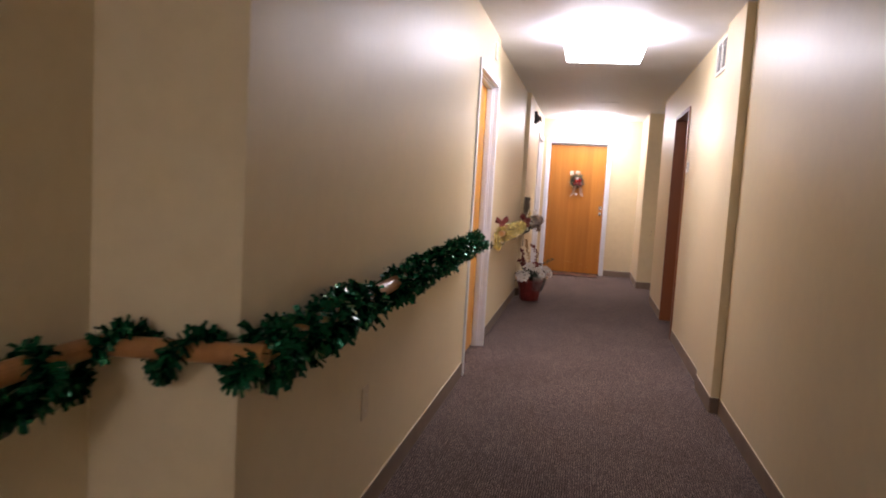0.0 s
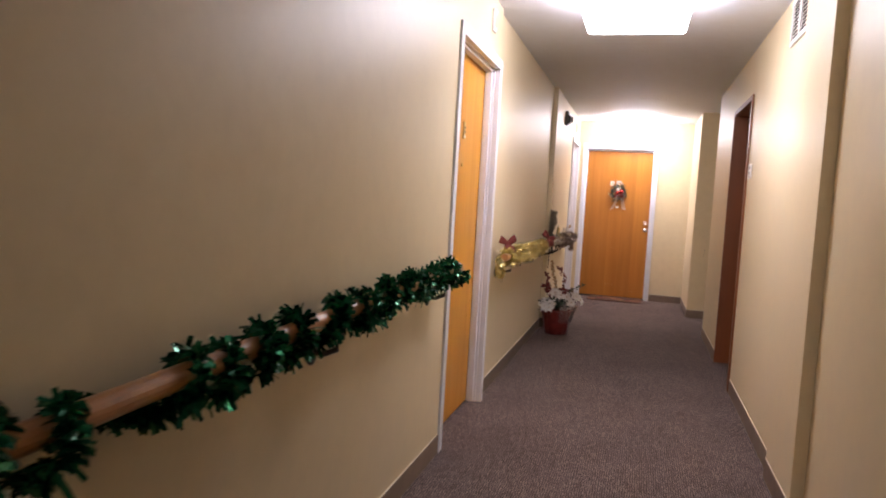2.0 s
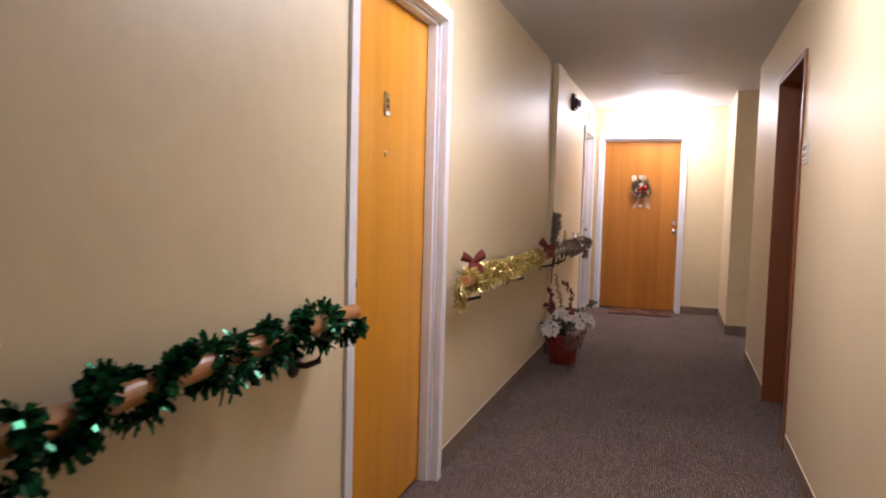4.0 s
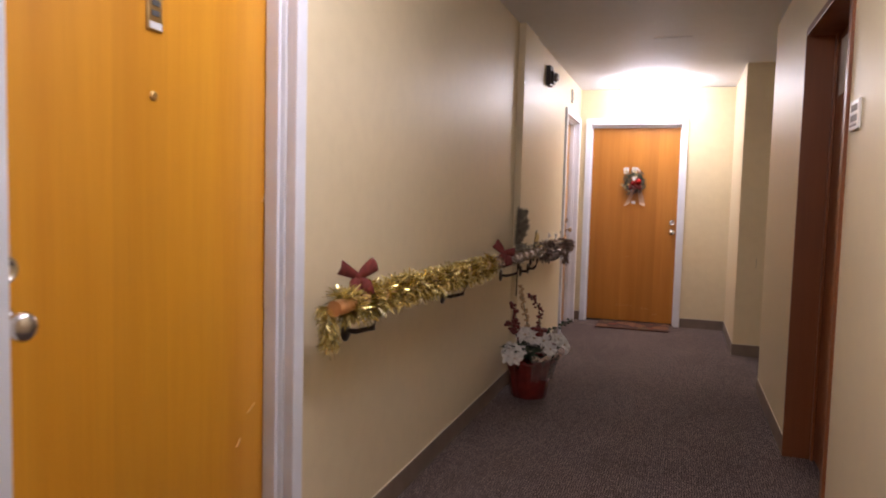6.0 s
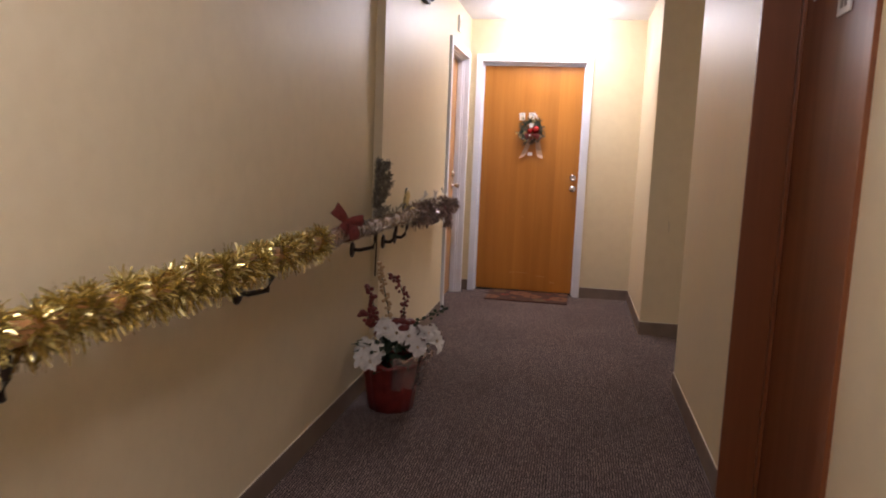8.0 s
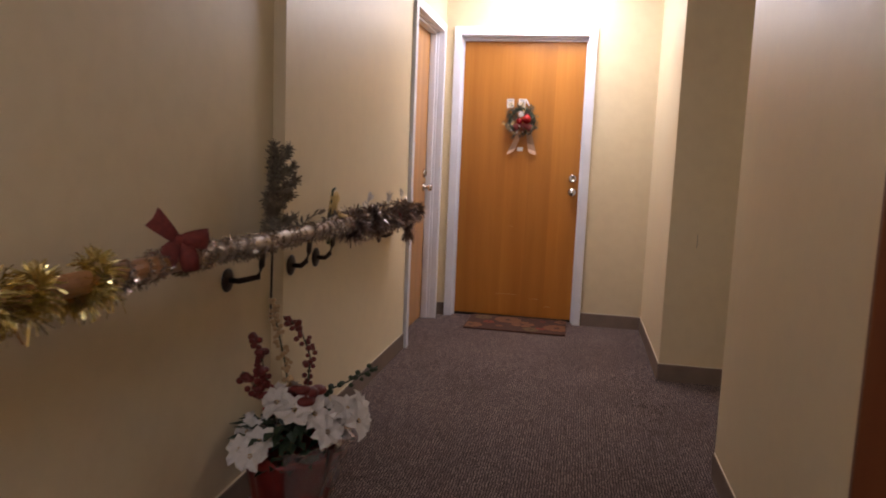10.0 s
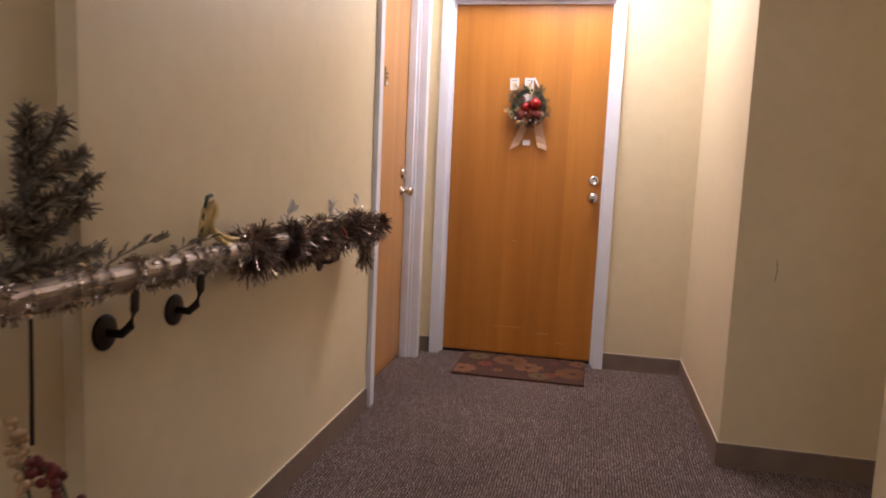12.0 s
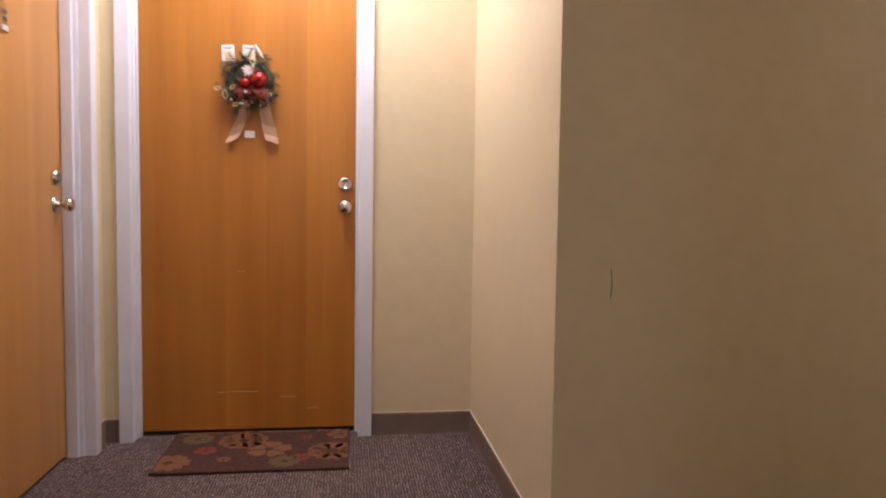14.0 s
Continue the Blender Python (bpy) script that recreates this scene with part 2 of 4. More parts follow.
W0, W1, W2, W3, W4, W5 = -0.82, -0.452, -0.465, -0.49, -0.446, -0.458
D1A, D1B = 5.125, 6.025       # first door opening, along y
D2A, D2B = 10.80, 11.62      # second door opening
structure("wall_west_1", boxes((-1.1, SOUTH, 0, W0, 1.905, CEIL)), PAINT, "cream painted wall set back from the corridor", "wall")
structure("wall_west_2", boxes((-1.1, 1.905, 0, W1, 2.535, CEIL)), PAINT, "cream painted wall pier at a corner", "wall")
structure("wall_west_3", boxes((-1.1, 2.535, 0, W2, D1A, CEIL), (-1.1, D1A, DOOR_H, W2, D1B, CEIL), (-1.1, D1B, 0, W2, 6.06, CEIL)),
          PAINT, "cream painted wall round an apartment door", "wall")
structure("wall_west_4", boxes((-1.1, 6.06, 0, W3, 8.92, CEIL)), PAINT, "cream painted corridor wall behind a handrail", "wall")
structure("wall_west_5", boxes((-1.1, 8.92, 0, W4, 9.35, CEIL)), PAINT, "shallow cream painted wall pier", "wall")
structure("wall_west_6", boxes((-1.1, 9.35, 0, W5, D2A, CEIL), (-1.1, D2A, DOOR_H, W5, D2B, CEIL), (-1.1, D2B, 0, W5, FAR, CEIL)),
          PAINT, "cream painted wall round a corner door", "wall")
E1, E2, E3, E4 = 1.125, 1.075, 1.10, 1.023
P1A, P1B = 4.87, 5.42
D3A, D3B = 7.08, 8.08
RA, RB = 9.345, 10.565        # side passage
structure("wall_east_1", boxes((E1, SOUTH, 0, 1.4, P1A, CEIL)), PAINT, "cream painted corridor wall", "wall")
structure("wall_east_2", boxes((E2, P1A, 0, 1.4, P1B, CEIL)), PAINT, "shallow cream painted wall pier", "wall")
structure("wall_east_3", boxes((E3, P1B, 0, 1.4, D3A, CEIL), (E3, D3A, 2.065, 1.4, D3B, CEIL), (E3, D3B, 0, 1.4, RA, CEIL)),
          PAINT, "cream painted wall round a dark wooden door", "wall")
structure("wall_passage_south", boxes((1.4, RA - 0.2, 0, SIDE + 0.2, RA, CEIL)), PAINT, "cream painted wall of a side passage", "wall")
structure("wall_passage_east", boxes((SIDE, RA, 0, SIDE + 0.2, RB, CEIL)), PAINT, "cream painted end wall of a side passage", "wall")
structure("wall_east_4", boxes((E4, RB, 0, SIDE + 0.2, FAR + 0.25, CEIL)), PAINT, "cream painted wall return beside the end door", "wall")
FA, FB = -0.347, 0.55
structure("wall_north", boxes((-1.1, FAR, 0, FA, FAR + 0.25, CEIL), (FA, FAR, DOOR_H + 0.005, FB, FAR + 0.25, CEIL), (FB, FAR, 0, E4, FAR + 0.25, CEIL)),
          PAINT, "cream painted end wall round a door", "wall")
structure("wall_south", boxes((-1.1, SOUTH - 0.2, 0, 1.4, SOUTH, CEIL)), PAINT, "plain cream end wall of the corridor", "wall")


# ---- baseboards: a vinyl strip with a rounded lip ----
BASE_H, BASE_T = 0.092, 0.006


def baseboard(x0, y0, x1, y1, nx, ny):
    """A strip along a wall face from (x0, y0) to (x1, y1) that stands out towards (nx, ny)."""
    prof = ((0.0, BASE_H), (BASE_T * 0.6, BASE_H), (BASE_T, BASE_H - 0.004), (BASE_T, 0.012), (BASE_T + 0.001, 0.0), (0.0, 0.0))
    bm = bmesh.new()
    ends = [[bm.verts.new((x + nx * d, y + ny * d, z)) for d, z in prof] for x, y in ((x0, y0), (x1, y1))]
    n = len(prof)
    for i in range(n):
        bm.faces.new((ends[0][i], ends[0][(i + 1) % n], ends[1][(i + 1) % n], ends[1][i]))
    bm.faces.new(ends[0])
    bm.faces.new(ends[1])
    bb = structure("baseboard", bm, VINYL, "taupe vinyl baseboard along the wall", "baseboard")
    lo, hi = (min(x0, x1), min(y0, y1)), (max(x0, x1), max(y0, y1))
    d = 0.0035
    part("caulk_line", boxes((lo[0] + min(0, nx * d), lo[1] + min(0, ny * d), BASE_H + 0.0002, hi[0] + max(0, nx * d), hi[1] + max(0, ny * d), BASE_H + 0.0035)), CAULK, bb)


for spec in ((W0, SOUTH, W0, 1.905, 1, 0), (W0, 1.905, W1, 1.905, 0, -1), (W1, 1.905, W1, 2.535, 1, 0),
             (W2, 2.535, W2, 5.073, 1, 0), (W3, 6.072, W3, 8.92, 1, 0), (W3, 8.92, W4, 8.92, 0, -1),
             (W4, 8.92, W4, 9.35, 1, 0), (W5, 9.35, W5, 10.748, 1, 0), (W5, 11.672, W5, FAR, 1, 0),
             (W5, FAR, FA - 0.052, FAR, 0, -1), (FB + 0.054, FAR, E4, FAR, 0, -1), (E4, FAR, E4, RB, -1, 0),
             (E4, RB, SIDE, RB, 0, -1), (SIDE, RA, SIDE, RB, -1, 0), (E3, RA, SIDE, RA, 0, 1), (E3, 8.095, E3, RA, -1, 0),
             (E3, P1B, E3, 7.064, -1, 0), (E2, P1B, E3, P1B, 0, 1), (E2, P1A, E2, P1B, -1, 0),
             (E2, P1A, E1, P1A, 0, -1), (E1, SOUTH, E1, P1A, -1, 0)):
    baseboard(*spec)


# ---- doors ----
def knob_bm(axis, sign):
    """Door knob with its rose; it stands out along the axis."""
    prof = [(0.030, 0), (0.031, 0.005), (0.024, 0.009), (0.011, 0.014), (0.010, 0.03), (0.017, 0.036),
            (0.026, 0.046), (0.027, 0.056), (0.021, 0.064), (0.008, 0.067)]
    return lathe([(r, sign * h) for r, h in prof], axis)


def bolt_bm(axis, sign):
    prof = [(0.029, 0), (0.03, 0.006), (0.025, 0.016), (0.018, 0.02), (0.017, 0.017), (0.006, 0.017)]
    return lathe([(r, sign * h) for r, h in prof], axis)


def casing(name, label, strips):
    """Painted steel door frame: each strip a box with softened arrises."""
    fr = structure(name, boxes(strips[0], bevel=0.003), TRIM, label, "door frame")
    for s in strips[1:]:
        part("trim", boxes(s, bevel=0.003), TRIM, fr)
    return fr


def side_door(a, b, wall_x, face_x, knob_y, name, label, num_y, num_z, peep, wood, knob_z=0.95, proud=0.022):
    """Door in the west wall, its leaf set back in a stepped white frame."""
    w = 0.052
    o = wall_x + proud
    stop = face_x + 0.045
    casing(name + "_frame", "white painted steel frame round an apartment door", [
        (wall_x - 0.02, a - w, 0, o, a + 0.004, DOOR_H + w),
        (wall_x - 0.02, b - 0.004, 0, o, b + w, DOOR_H + w),
        (wall_x - 0.02, a + 0.004, DOOR_H - 0.004, o, b - 0.004, DOOR_H + w),
        (face_x - 0.06, a - 0.01, 0, wall_x - 0.0205, a + 0.009, DOOR_H),
        (face_x - 0.06, b - 0.009, 0, wall_x - 0.0205, b + 0.01, DOOR_H),
        (face_x - 0.06, a + 0.009, DOOR_H - 0.009, wall_x - 0.0205, b - 0.009, DOOR_H + 0.01),
        (face_x + 0.003, a + 0.009, 0, stop, a + 0.022, DOOR_H - 0.009),
        (face_x + 0.003, b - 0.022, 0, stop, b - 0.009, DOOR_H - 0.009),
        (face_x + 0.003, a + 0.022, DOOR_H - 0.022, stop, b - 0.022, DOOR_H - 0.009),
    ])
    leaf = thing(name, boxes((face_x - 0.045, a + 0.011, 0.012, face_x, b - 0.011, DOOR_H - 0.011), bevel=0.0015), wood, label, "door")
    tagged(leaf, kind="structure")
    part("door_knob", knob_bm("X", 1), CHROME, leaf, "satin nickel knob", pose(face_x, knob_y, knob_z), True)
    part("deadbolt", bolt_bm("X", 1), CHROME, leaf, "round nickel deadbolt", pose(face_x, knob_y, knob_z + 0.095), True)
    plate = part("number_plate", boxes((face_x, num_y - 0.024, num_z - 0.046, face_x + 0.006, num_y + 0.024, num_z + 0.046), bevel=0.003), BRASS, leaf, "small metal number plate")
    part("number_bar", boxes((face_x + 0.0065, num_y - 0.012, num_z + 0.008, face_x + 0.008, num_y + 0.012, num_z + 0.02),
                             (face_x + 0.0065, num_y - 0.012, num_z - 0.014, face_x + 0.008, num_y + 0.012, num_z - 0.002)), INK, plate)
    part("label_strip", boxes((face_x + 0.0065, num_y - 0.02, num_z - 0.042, face_x + 0.008, num_y + 0.02, num_z - 0.027)), CARD, plate)
    if peep:
        part("peephole", lathe([(0.011, 0), (0.011, 0.003), (0.007, 0.005), (0.004, 0.004)], "X"), BRASS, leaf, "", pose(face_x, num_y, peep), True)
    return leaf


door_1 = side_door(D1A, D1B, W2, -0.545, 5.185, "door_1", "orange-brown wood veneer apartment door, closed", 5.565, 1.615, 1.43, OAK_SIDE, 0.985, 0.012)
for y, z, ln in ((5.93, 0.62, 0.035), (5.88, 0.54, 0.02), (5.99, 1.2, 0.02)):
    bm = bmesh.new()
    tube(bm, [(-0.5445, y, z), (-0.544, y + ln * 0.5, z + 0.006), (-0.5445, y + ln, z + 0.02)], 0.0018, 6)
    part("scratch", bm, SCUFF, door_1)
door_2 = side_door(D2A, D2B, W5, -0.54, 11.54, "door_2", "orange wood veneer corner door, its colour paled for sheen, closed", 11.18, 1.52, 0, OAK_SHEEN)

# end door
casing("door_3_frame", "white painted steel frame round the end door", [
    (FA - 0.05, FAR - 0.022, 0, FA + 0.004, FAR + 0.02, DOOR_H + 0.06),
    (FB - 0.004, FAR - 0.022, 0, FB + 0.052, FAR + 0.02, DOOR_H + 0.06),
    (FA + 0.004, FAR - 0.022, DOOR_H - 0.002, FB - 0.004, FAR + 0.02, DOOR_H + 0.06),
    (FA - 0.006, FAR + 0.0205, 0, FA + 0.008, FAR + 0.14, DOOR_H),
    (FB - 0.008, FAR + 0.0205, 0, FB + 0.006, FAR + 0.14, DOOR_H),
    (FA + 0.008, FAR + 0.0205, DOOR_H - 0.014, FB - 0.008, FAR + 0.14, DOOR_H + 0.004),
    (FA + 0.008, FAR + 0.045, 0, FA + 0.018, FAR + 0.062, DOOR_H - 0.014),
    (FB - 0.018, FAR + 0.045, 0, FB - 0.008, FAR + 0.062, DOOR_H - 0.014),
    (FA + 0.018, FAR + 0.045, DOOR_H - 0.03, FB - 0.018, FAR + 0.062, DOOR_H - 0.014),
])
FACE = FAR + 0.066
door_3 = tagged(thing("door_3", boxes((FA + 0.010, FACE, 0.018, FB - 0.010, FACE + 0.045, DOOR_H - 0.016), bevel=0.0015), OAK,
                      "orange wood veneer end door with light scratches, closed", "door"), kind="structure")
part("door_knob", knob_bm("Y", -1), CHROME, door_3, "satin nickel knob", pose(0.488, FACE, 0.953), True)
part("deadbolt", bolt_bm("Y", -1), CHROME, door_3, "round nickel deadbolt", pose(0.488, FACE, 1.048), True)
for x, z, ln in ((-0.03, 0.175, 0.16), (0.22, 0.15, 0.07), (0.05, 0.68, 0.03), (0.33, 0.10, 0.05)):
    bm = bmesh.new()
    tube(bm, [(x, FACE - 0.0003, z), (x + ln * 0.5, FACE - 0.0006, z + 0.004), (x + ln, FACE - 0.0003, z + 0.001)], 0.0012, 6)
    part("scratch", bm, SCUFF, door_3)
# added dark strip: the shade of the gap below the leaf, as colour
structure("under_door_shade", boxes((FA + 0.010, FACE + 0.004, 0.0, FB - 0.010, FACE + 0.06, 0.012)), GAP_SHADE, "dark strip painted as shade in the gap under the end door", "threshold")

# dark wooden door in the east wall, with a deep wooden frame
DX = E3 + 0.13
casing_wood = structure("door_4_frame", boxes((E3 - 0.006, D3B - 0.004, 0, 1.36, D3B + 0.012, 2.065), bevel=0.002), MAHOGANY,
                        "dark red-brown wooden door frame set into the wall", "door frame")
part("jamb", boxes((E3 - 0.012, D3A - 0.012, 0, 1.36, D3A + 0.03, 2.065), bevel=0.002), MAHOGANY, casing_wood)
part("head", boxes((E3 - 0.006, D3A + 0.03, 2.04, 1.36, D3B - 0.004, 2.075), bevel=0.002), MAHOGANY, casing_wood)
part("stop", boxes((DX - 0.014, D3B - 0.03, 0, DX - 0.001, D3B - 0.004, 2.04), bevel=0.002), MAHOGANY, casing_wood)
door_4 = tagged(thing("door_4", boxes((DX, D3A + 0.032, 0.012, DX + 0.045, D3B - 0.006, 2.038), bevel=0.0015), MAHOGANY,
                      "dark red-brown wooden door, closed in a deep frame", "door"), kind="structure")
part("door_knob", knob_bm("X", -1), CHROME, door_4, "satin nickel knob", pose(DX, 7.22, 0.95), True)
part("notice", boxes((DX - 0.003, 7.80, 1.745, DX - 0.0005, 7.99, 2.0)), CARD, door_4, "pale paper notice on the door")
room_plate = part("room_plate", boxes((DX - 0.006, 7.64, 1.65, DX - 0.0005, 7.745, 1.735), bevel=0.002), WHITE_PLASTIC, door_4, "small white plate with two dark bars")
for y in (7.668, 7.70):
    part("print_bar", boxes((DX - 0.0075, y, 1.67, DX - 0.0061, y + 0.018, 1.715)), GREY_INK, room_plate)


# ---- ceiling lamps: square surface fixture with a white diffuser ----
def ceiling_lamp(x, y, diffuser):
    lamp = base_of("ceiling_lamp", "square white ceiling lamp with a glowing diffuser, switched on", "ceiling lamp", pose(x, y, CEIL), "corridor ceiling lamps")
    part("backplate", boxes((-0.25, -0.25, -0.022, 0.25, 0.25, -0.0005), bevel=0.004), WHITE_PLASTIC, lamp)
    part("diffuser", boxes((-0.27, -0.27, -0.16, 0.27, 0.27, -0.0225), bevel=0.02), diffuser, lamp, "glowing white diffuser", smooth=True)
    return lamp


for (x, y), diffuser in zip(((0.31, 5.75), (0.27, 11.33), (0.31, -3.0), (SIDE - 1.2, 9.95)), DIFFUSERS):
    ceiling_lamp(x, y, diffuser)

thing("ceiling_plate", boxes((0.33, 9.52, CEIL - 0.005, 0.59, 9.80, CEIL - 0.0005), bevel=0.0015), CEILING,
      "flat white access plate on the ceiling", "plate")


# ---- wall fixtures ----
def vent():
    v = base_of("wall_vent", "white wall vent with two louvred panels", "vent", pose(E3, 5.66, 2.235))
    y0, y1, z0, z1 = -0.21, 0.21, -0.115, 0.115
    part("frame", boxes((-0.012, y0, z0, -0.0005, y1, z0 + 0.022), (-0.012, y0, z1 - 0.022, -0.0005, y1, z1),
                        (-0.012, y0, z0 + 0.022, -0.0005, y0 + 0.022, z1 - 0.022), (-0.012, y1 - 0.022, z0 + 0.022, -0.0005, y1, z1 - 0.022),
                        (-0.012, -0.02, z0 + 0.022, -0.0005, 0.02, z1 - 0.022)), WHITE_PLASTIC, v)
    # near-black sheet paints the shaded hollow behind the slats
    part("shade_sheet", boxes((-0.003, y0 + 0.022, z0 + 0.022, -0.001, y1 - 0.022, z1 - 0.022)), GAP_SHADE, v)
    for a, b in ((y0 + 0.022, -0.02), (0.02, y1 - 0.022)):
        for k in range(9):
            z = z0 + 0.03 + k * 0.0205
            bm = boxes((-0.011, a, -0.0015, -0.0035, b, 0.0015))
            part("slat", bm, WHITE_PLASTIC, v, at=pose(0, 0, z, 0, -28, 0))
    return v


vent()


def wall_sign():
    s = base_of("wall_sign", "small white wall sign with raised dark lettering bars", "sign", pose(E3, 6.95, 1.535))
    part("panel", boxes((-0.010, -0.064, -0.05, -0.0005, 0.064, 0.05), bevel=0.003), WHITE_PLASTIC, s)
    for z0, z1, a in ((0.012, 0.034, 0.046), (-0.022, 0.0, 0.046)):
        n = 6
        for k in range(n):
            y = -a + k * (2 * a / n)
            part("letter_bar", boxes((-0.0115, y + 0.002, z0, -0.0101, y + 2 * a / n - 0.004, z1)), GREY_INK, s)
    part("line_bar", boxes((-0.0115, -0.046, -0.038, -0.0101, 0.046, -0.031)), GREY_INK, s)


wall_sign()


def small_plate(x, y, z):
    p = thing("door_chime", boxes((0.0005, -0.04, -0.062, 0.016, 0.04, 0.062), bevel=0.004), WHITE_PLASTIC,
              "small white chime box above an apartment door", "chime", "door chimes", pose(x, y, z))
    part("lens", boxes((0.0165, -0.022, -0.035, 0.02, 0.022, 0.035), bevel=0.001), BEIGE_PLATE, p)


small_plate(W2, 5.78, 2.25)
small_plate(W5, 11.10, 2.225)

blank = thing("blank_wall_plate", boxes((0.0005, -0.036, -0.06, 0.007, 0.036, 0.06), bevel=0.003), BEIGE_PLATE,
              "cream blank wall plate below the handrail", "wall plate", at=pose(W2, 2.90, 0.455))
for z in (-0.03, 0.03):
    part("screw", lathe([(0.003, 0.007), (0.003, 0.0085), (0.001, 0.009)], "X", 10), WHITE_PLASTIC, blank, at=pose(0, 0, z))

alarm = base_of("fire_alarm", "dark fire alarm horn with strobe on the wall", "alarm", pose(W5, 9.80, 2.19))
part("back_box", boxes((0.0005, -0.06, -0.075, 0.035, 0.06, 0.075), bevel=0.004), DARK_PLASTIC, alarm)
part("horn", boxes((0.0355, -0.055, -0.06, 0.058, 0.055, 0.035), bevel=0.008), DARK_PLASTIC, alarm)
part("strobe_lens", boxes((0.0585, -0.03, -0.045, 0.085, 0.03, 0.02), bevel=0.01), simple("smoky_lens", (0.2, 0.17, 0.16), 0.15), alarm)

# ---- handrails ----
RZ1, RX = 0.878, -0.375


def first_height(y):
    """The first rail rises a little along the wall."""
    return RZ1 + 0.017 * (y - 1.84)


RZ2 = 0.88


def rail_height(y):
    """The second rail runs a little downhill to the end door."""
    return 0.897 - 0.0075 * (y - 6.14)


RR = 0.0235


def bracket(rail, wall_x, rail_x, y, rz):
    """Round wall plate and a bent arm that carries the rail."""
    bm = lathe([(0.036, 0.0005), (0.037, 0.004), (0.03, 0.008), (0.012, 0.011)], "X", 20)
    bmesh.ops.translate(bm, vec=(wall_x, y, rz - 0.122), verts=bm.verts)
    b = part("bracket", bm, BLACK_IRON, rail, "dark bronze rail bracket", smooth=True)
    bm = bmesh.new()
    tube(bm, [(wall_x + 0.008, y, rz - 0.122), (wall_x + 0.04, y, rz - 0.122), (rail_x - 0.012, y, rz - 0.105), (rail_x - 0.002, y, rz - 0.07), (rail_x, y, rz - RR + 0.002)], 0.009, 10)
    part("arm", bm, BLACK_IRON, b, smooth=True)


def rail_path_bm(points):
    bm = bmesh.new()
    tube(bm, points, RR, 18)
    return bm


RN = W0 + 0.08
rail_1 = thing("handrail", rail_path_bm([(RX, y, first_height(y)) for y in (1.84, 2.6, 4.0, 4.945)]), RAIL_WOOD,
               "round varnished wooden handrail wound with green tinsel", "handrail", "corridor handrails", smooth=False)
corner = rail_path_bm([(RN, 1.83, RZ1 - 0.015), (-0.55, 1.83, RZ1 - 0.008), (RX + 0.02, 1.83, RZ1)])
part("corner_rail", corner, RAIL_WOOD, rail_1)
part("near_rail", rail_path_bm([(RN, 0.2, RZ1 - 0.015), (RN, 1.0, RZ1 - 0.015), (RN, 1.85, RZ1 - 0.015)]), RAIL_WOOD, rail_1)
for y in (2.06, 3.62, 4.76):
    bracket(rail_1, W1 if y < 2.5 else W2, RX, y, first_height(y))
for y in (0.7, 1.66):
    bracket(rail_1, W0, RN, y, RZ1 - 0.015)
rail_2 = thing("handrail", rail_path_bm([(RX, y, rail_height(y)) for y in (6.11, 8.0, 9.4, 10.45)]), RAIL_WOOD,
               "round varnished wooden handrail wound with gold and silver tinsel", "handrail", "corridor handrails")
for y in (6.42, 7.45, 8.60, 8.98, 9.22, 10.15):
    bracket(rail_2, W3 if y < 8.92 else (W4 if y < 9.35 else W5), RX, y, rail_height(y))

bm = bmesh.new()
tube(bm, [(RX, y, rail_height(y)) for y in (8.2, 8.7, 9.2, 9.7)], RR + 0.0015, 18)
part("foil_wrap", bm, RAIL_WRAP, rail_2, "dull silver foil wrapped round the rail", smooth=False)


# ---- tinsel ----
def tinsel_mesh(path, count, length, width, rng, droop=0.15, bend=0.35):
    """Foil strips that stand out from a strand; path(u), u in 0..1, gives a point of the strand."""
    verts, faces = [], []
    for _ in range(count):
        u = rng.random()
        p = Vector(path(u))
        q = Vector(path(min(1.0, u + 0.002)))
        along = (q - p)
        along = along.normalized() if along.length > 1e-7 else Vector((0, 1, 0))
        d = Vector((rng.gauss(0, 1), rng.gauss(0, 1), rng.gauss(0, 1)))
        d -= along * d.dot(along) * 0.7
        d.normalize()
        ln = length * rng.uniform(0.55, 1.15)
        side = d.cross(Vector((rng.gauss(0, 1), rng.gauss(0, 1), rng.gauss(0, 1)))).normalized() * width * rng.uniform(0.7, 1.2) * 0.5
        curl = d.cross(side).normalized() * ln * rng.uniform(-bend, bend)
        fall = Vector((0, 0, -ln * droop))
        a, b, c = p, p + d * ln * 0.55 + curl * 0.3, p + d * ln + curl + fall
        k = len(verts)
        for w in (a, b, c):
            verts += [w - side, w + side]
        faces += [(k, k + 1, k + 3, k + 2), (k + 2, k + 3, k + 5, k + 4)]
    me = bpy.data.meshes.new("tinsel")
    me.from_pydata([tuple(v) for v in verts], [], faces)
    return me


def garland(name, label, path, strand_steps, count, length, width, material, seed, droop=0.15):
    rng = random.Random(seed)
    bm = bmesh.new()
    tube(bm, [path(k / strand_steps) for k in range(strand_steps + 1)], 0.0022, 5)
    g = thing(name, bm, material, label, "garland", "tinsel garlands")
    me = tinsel_mesh(path, count, length, width, rng, droop)
    me.materials.append(material)
    t = new("tinsel", me)
    t.parent = g
    tagged(t, kind="stuff")
    return g


def spiral_y(y0, y1, turns, radius, x, z, phase=0.0, sag=0.0):
    def path(u):
        a = phase + 2 * math.pi * (turns * u + 0.3 * math.sin(9.7 * u * turns / 6 + phase) + 0.2 * math.sin(23 * u))
        wob = 1 + 0.25 * math.sin(5.1 * u * turns + phase)
        y = y0 + (y1 - y0) * u
        zz = z(y) if callable(z) else z
        return (x + radius * wob * math.cos(a), y, zz + radius * wob * math.sin(a) - sag)
    return path


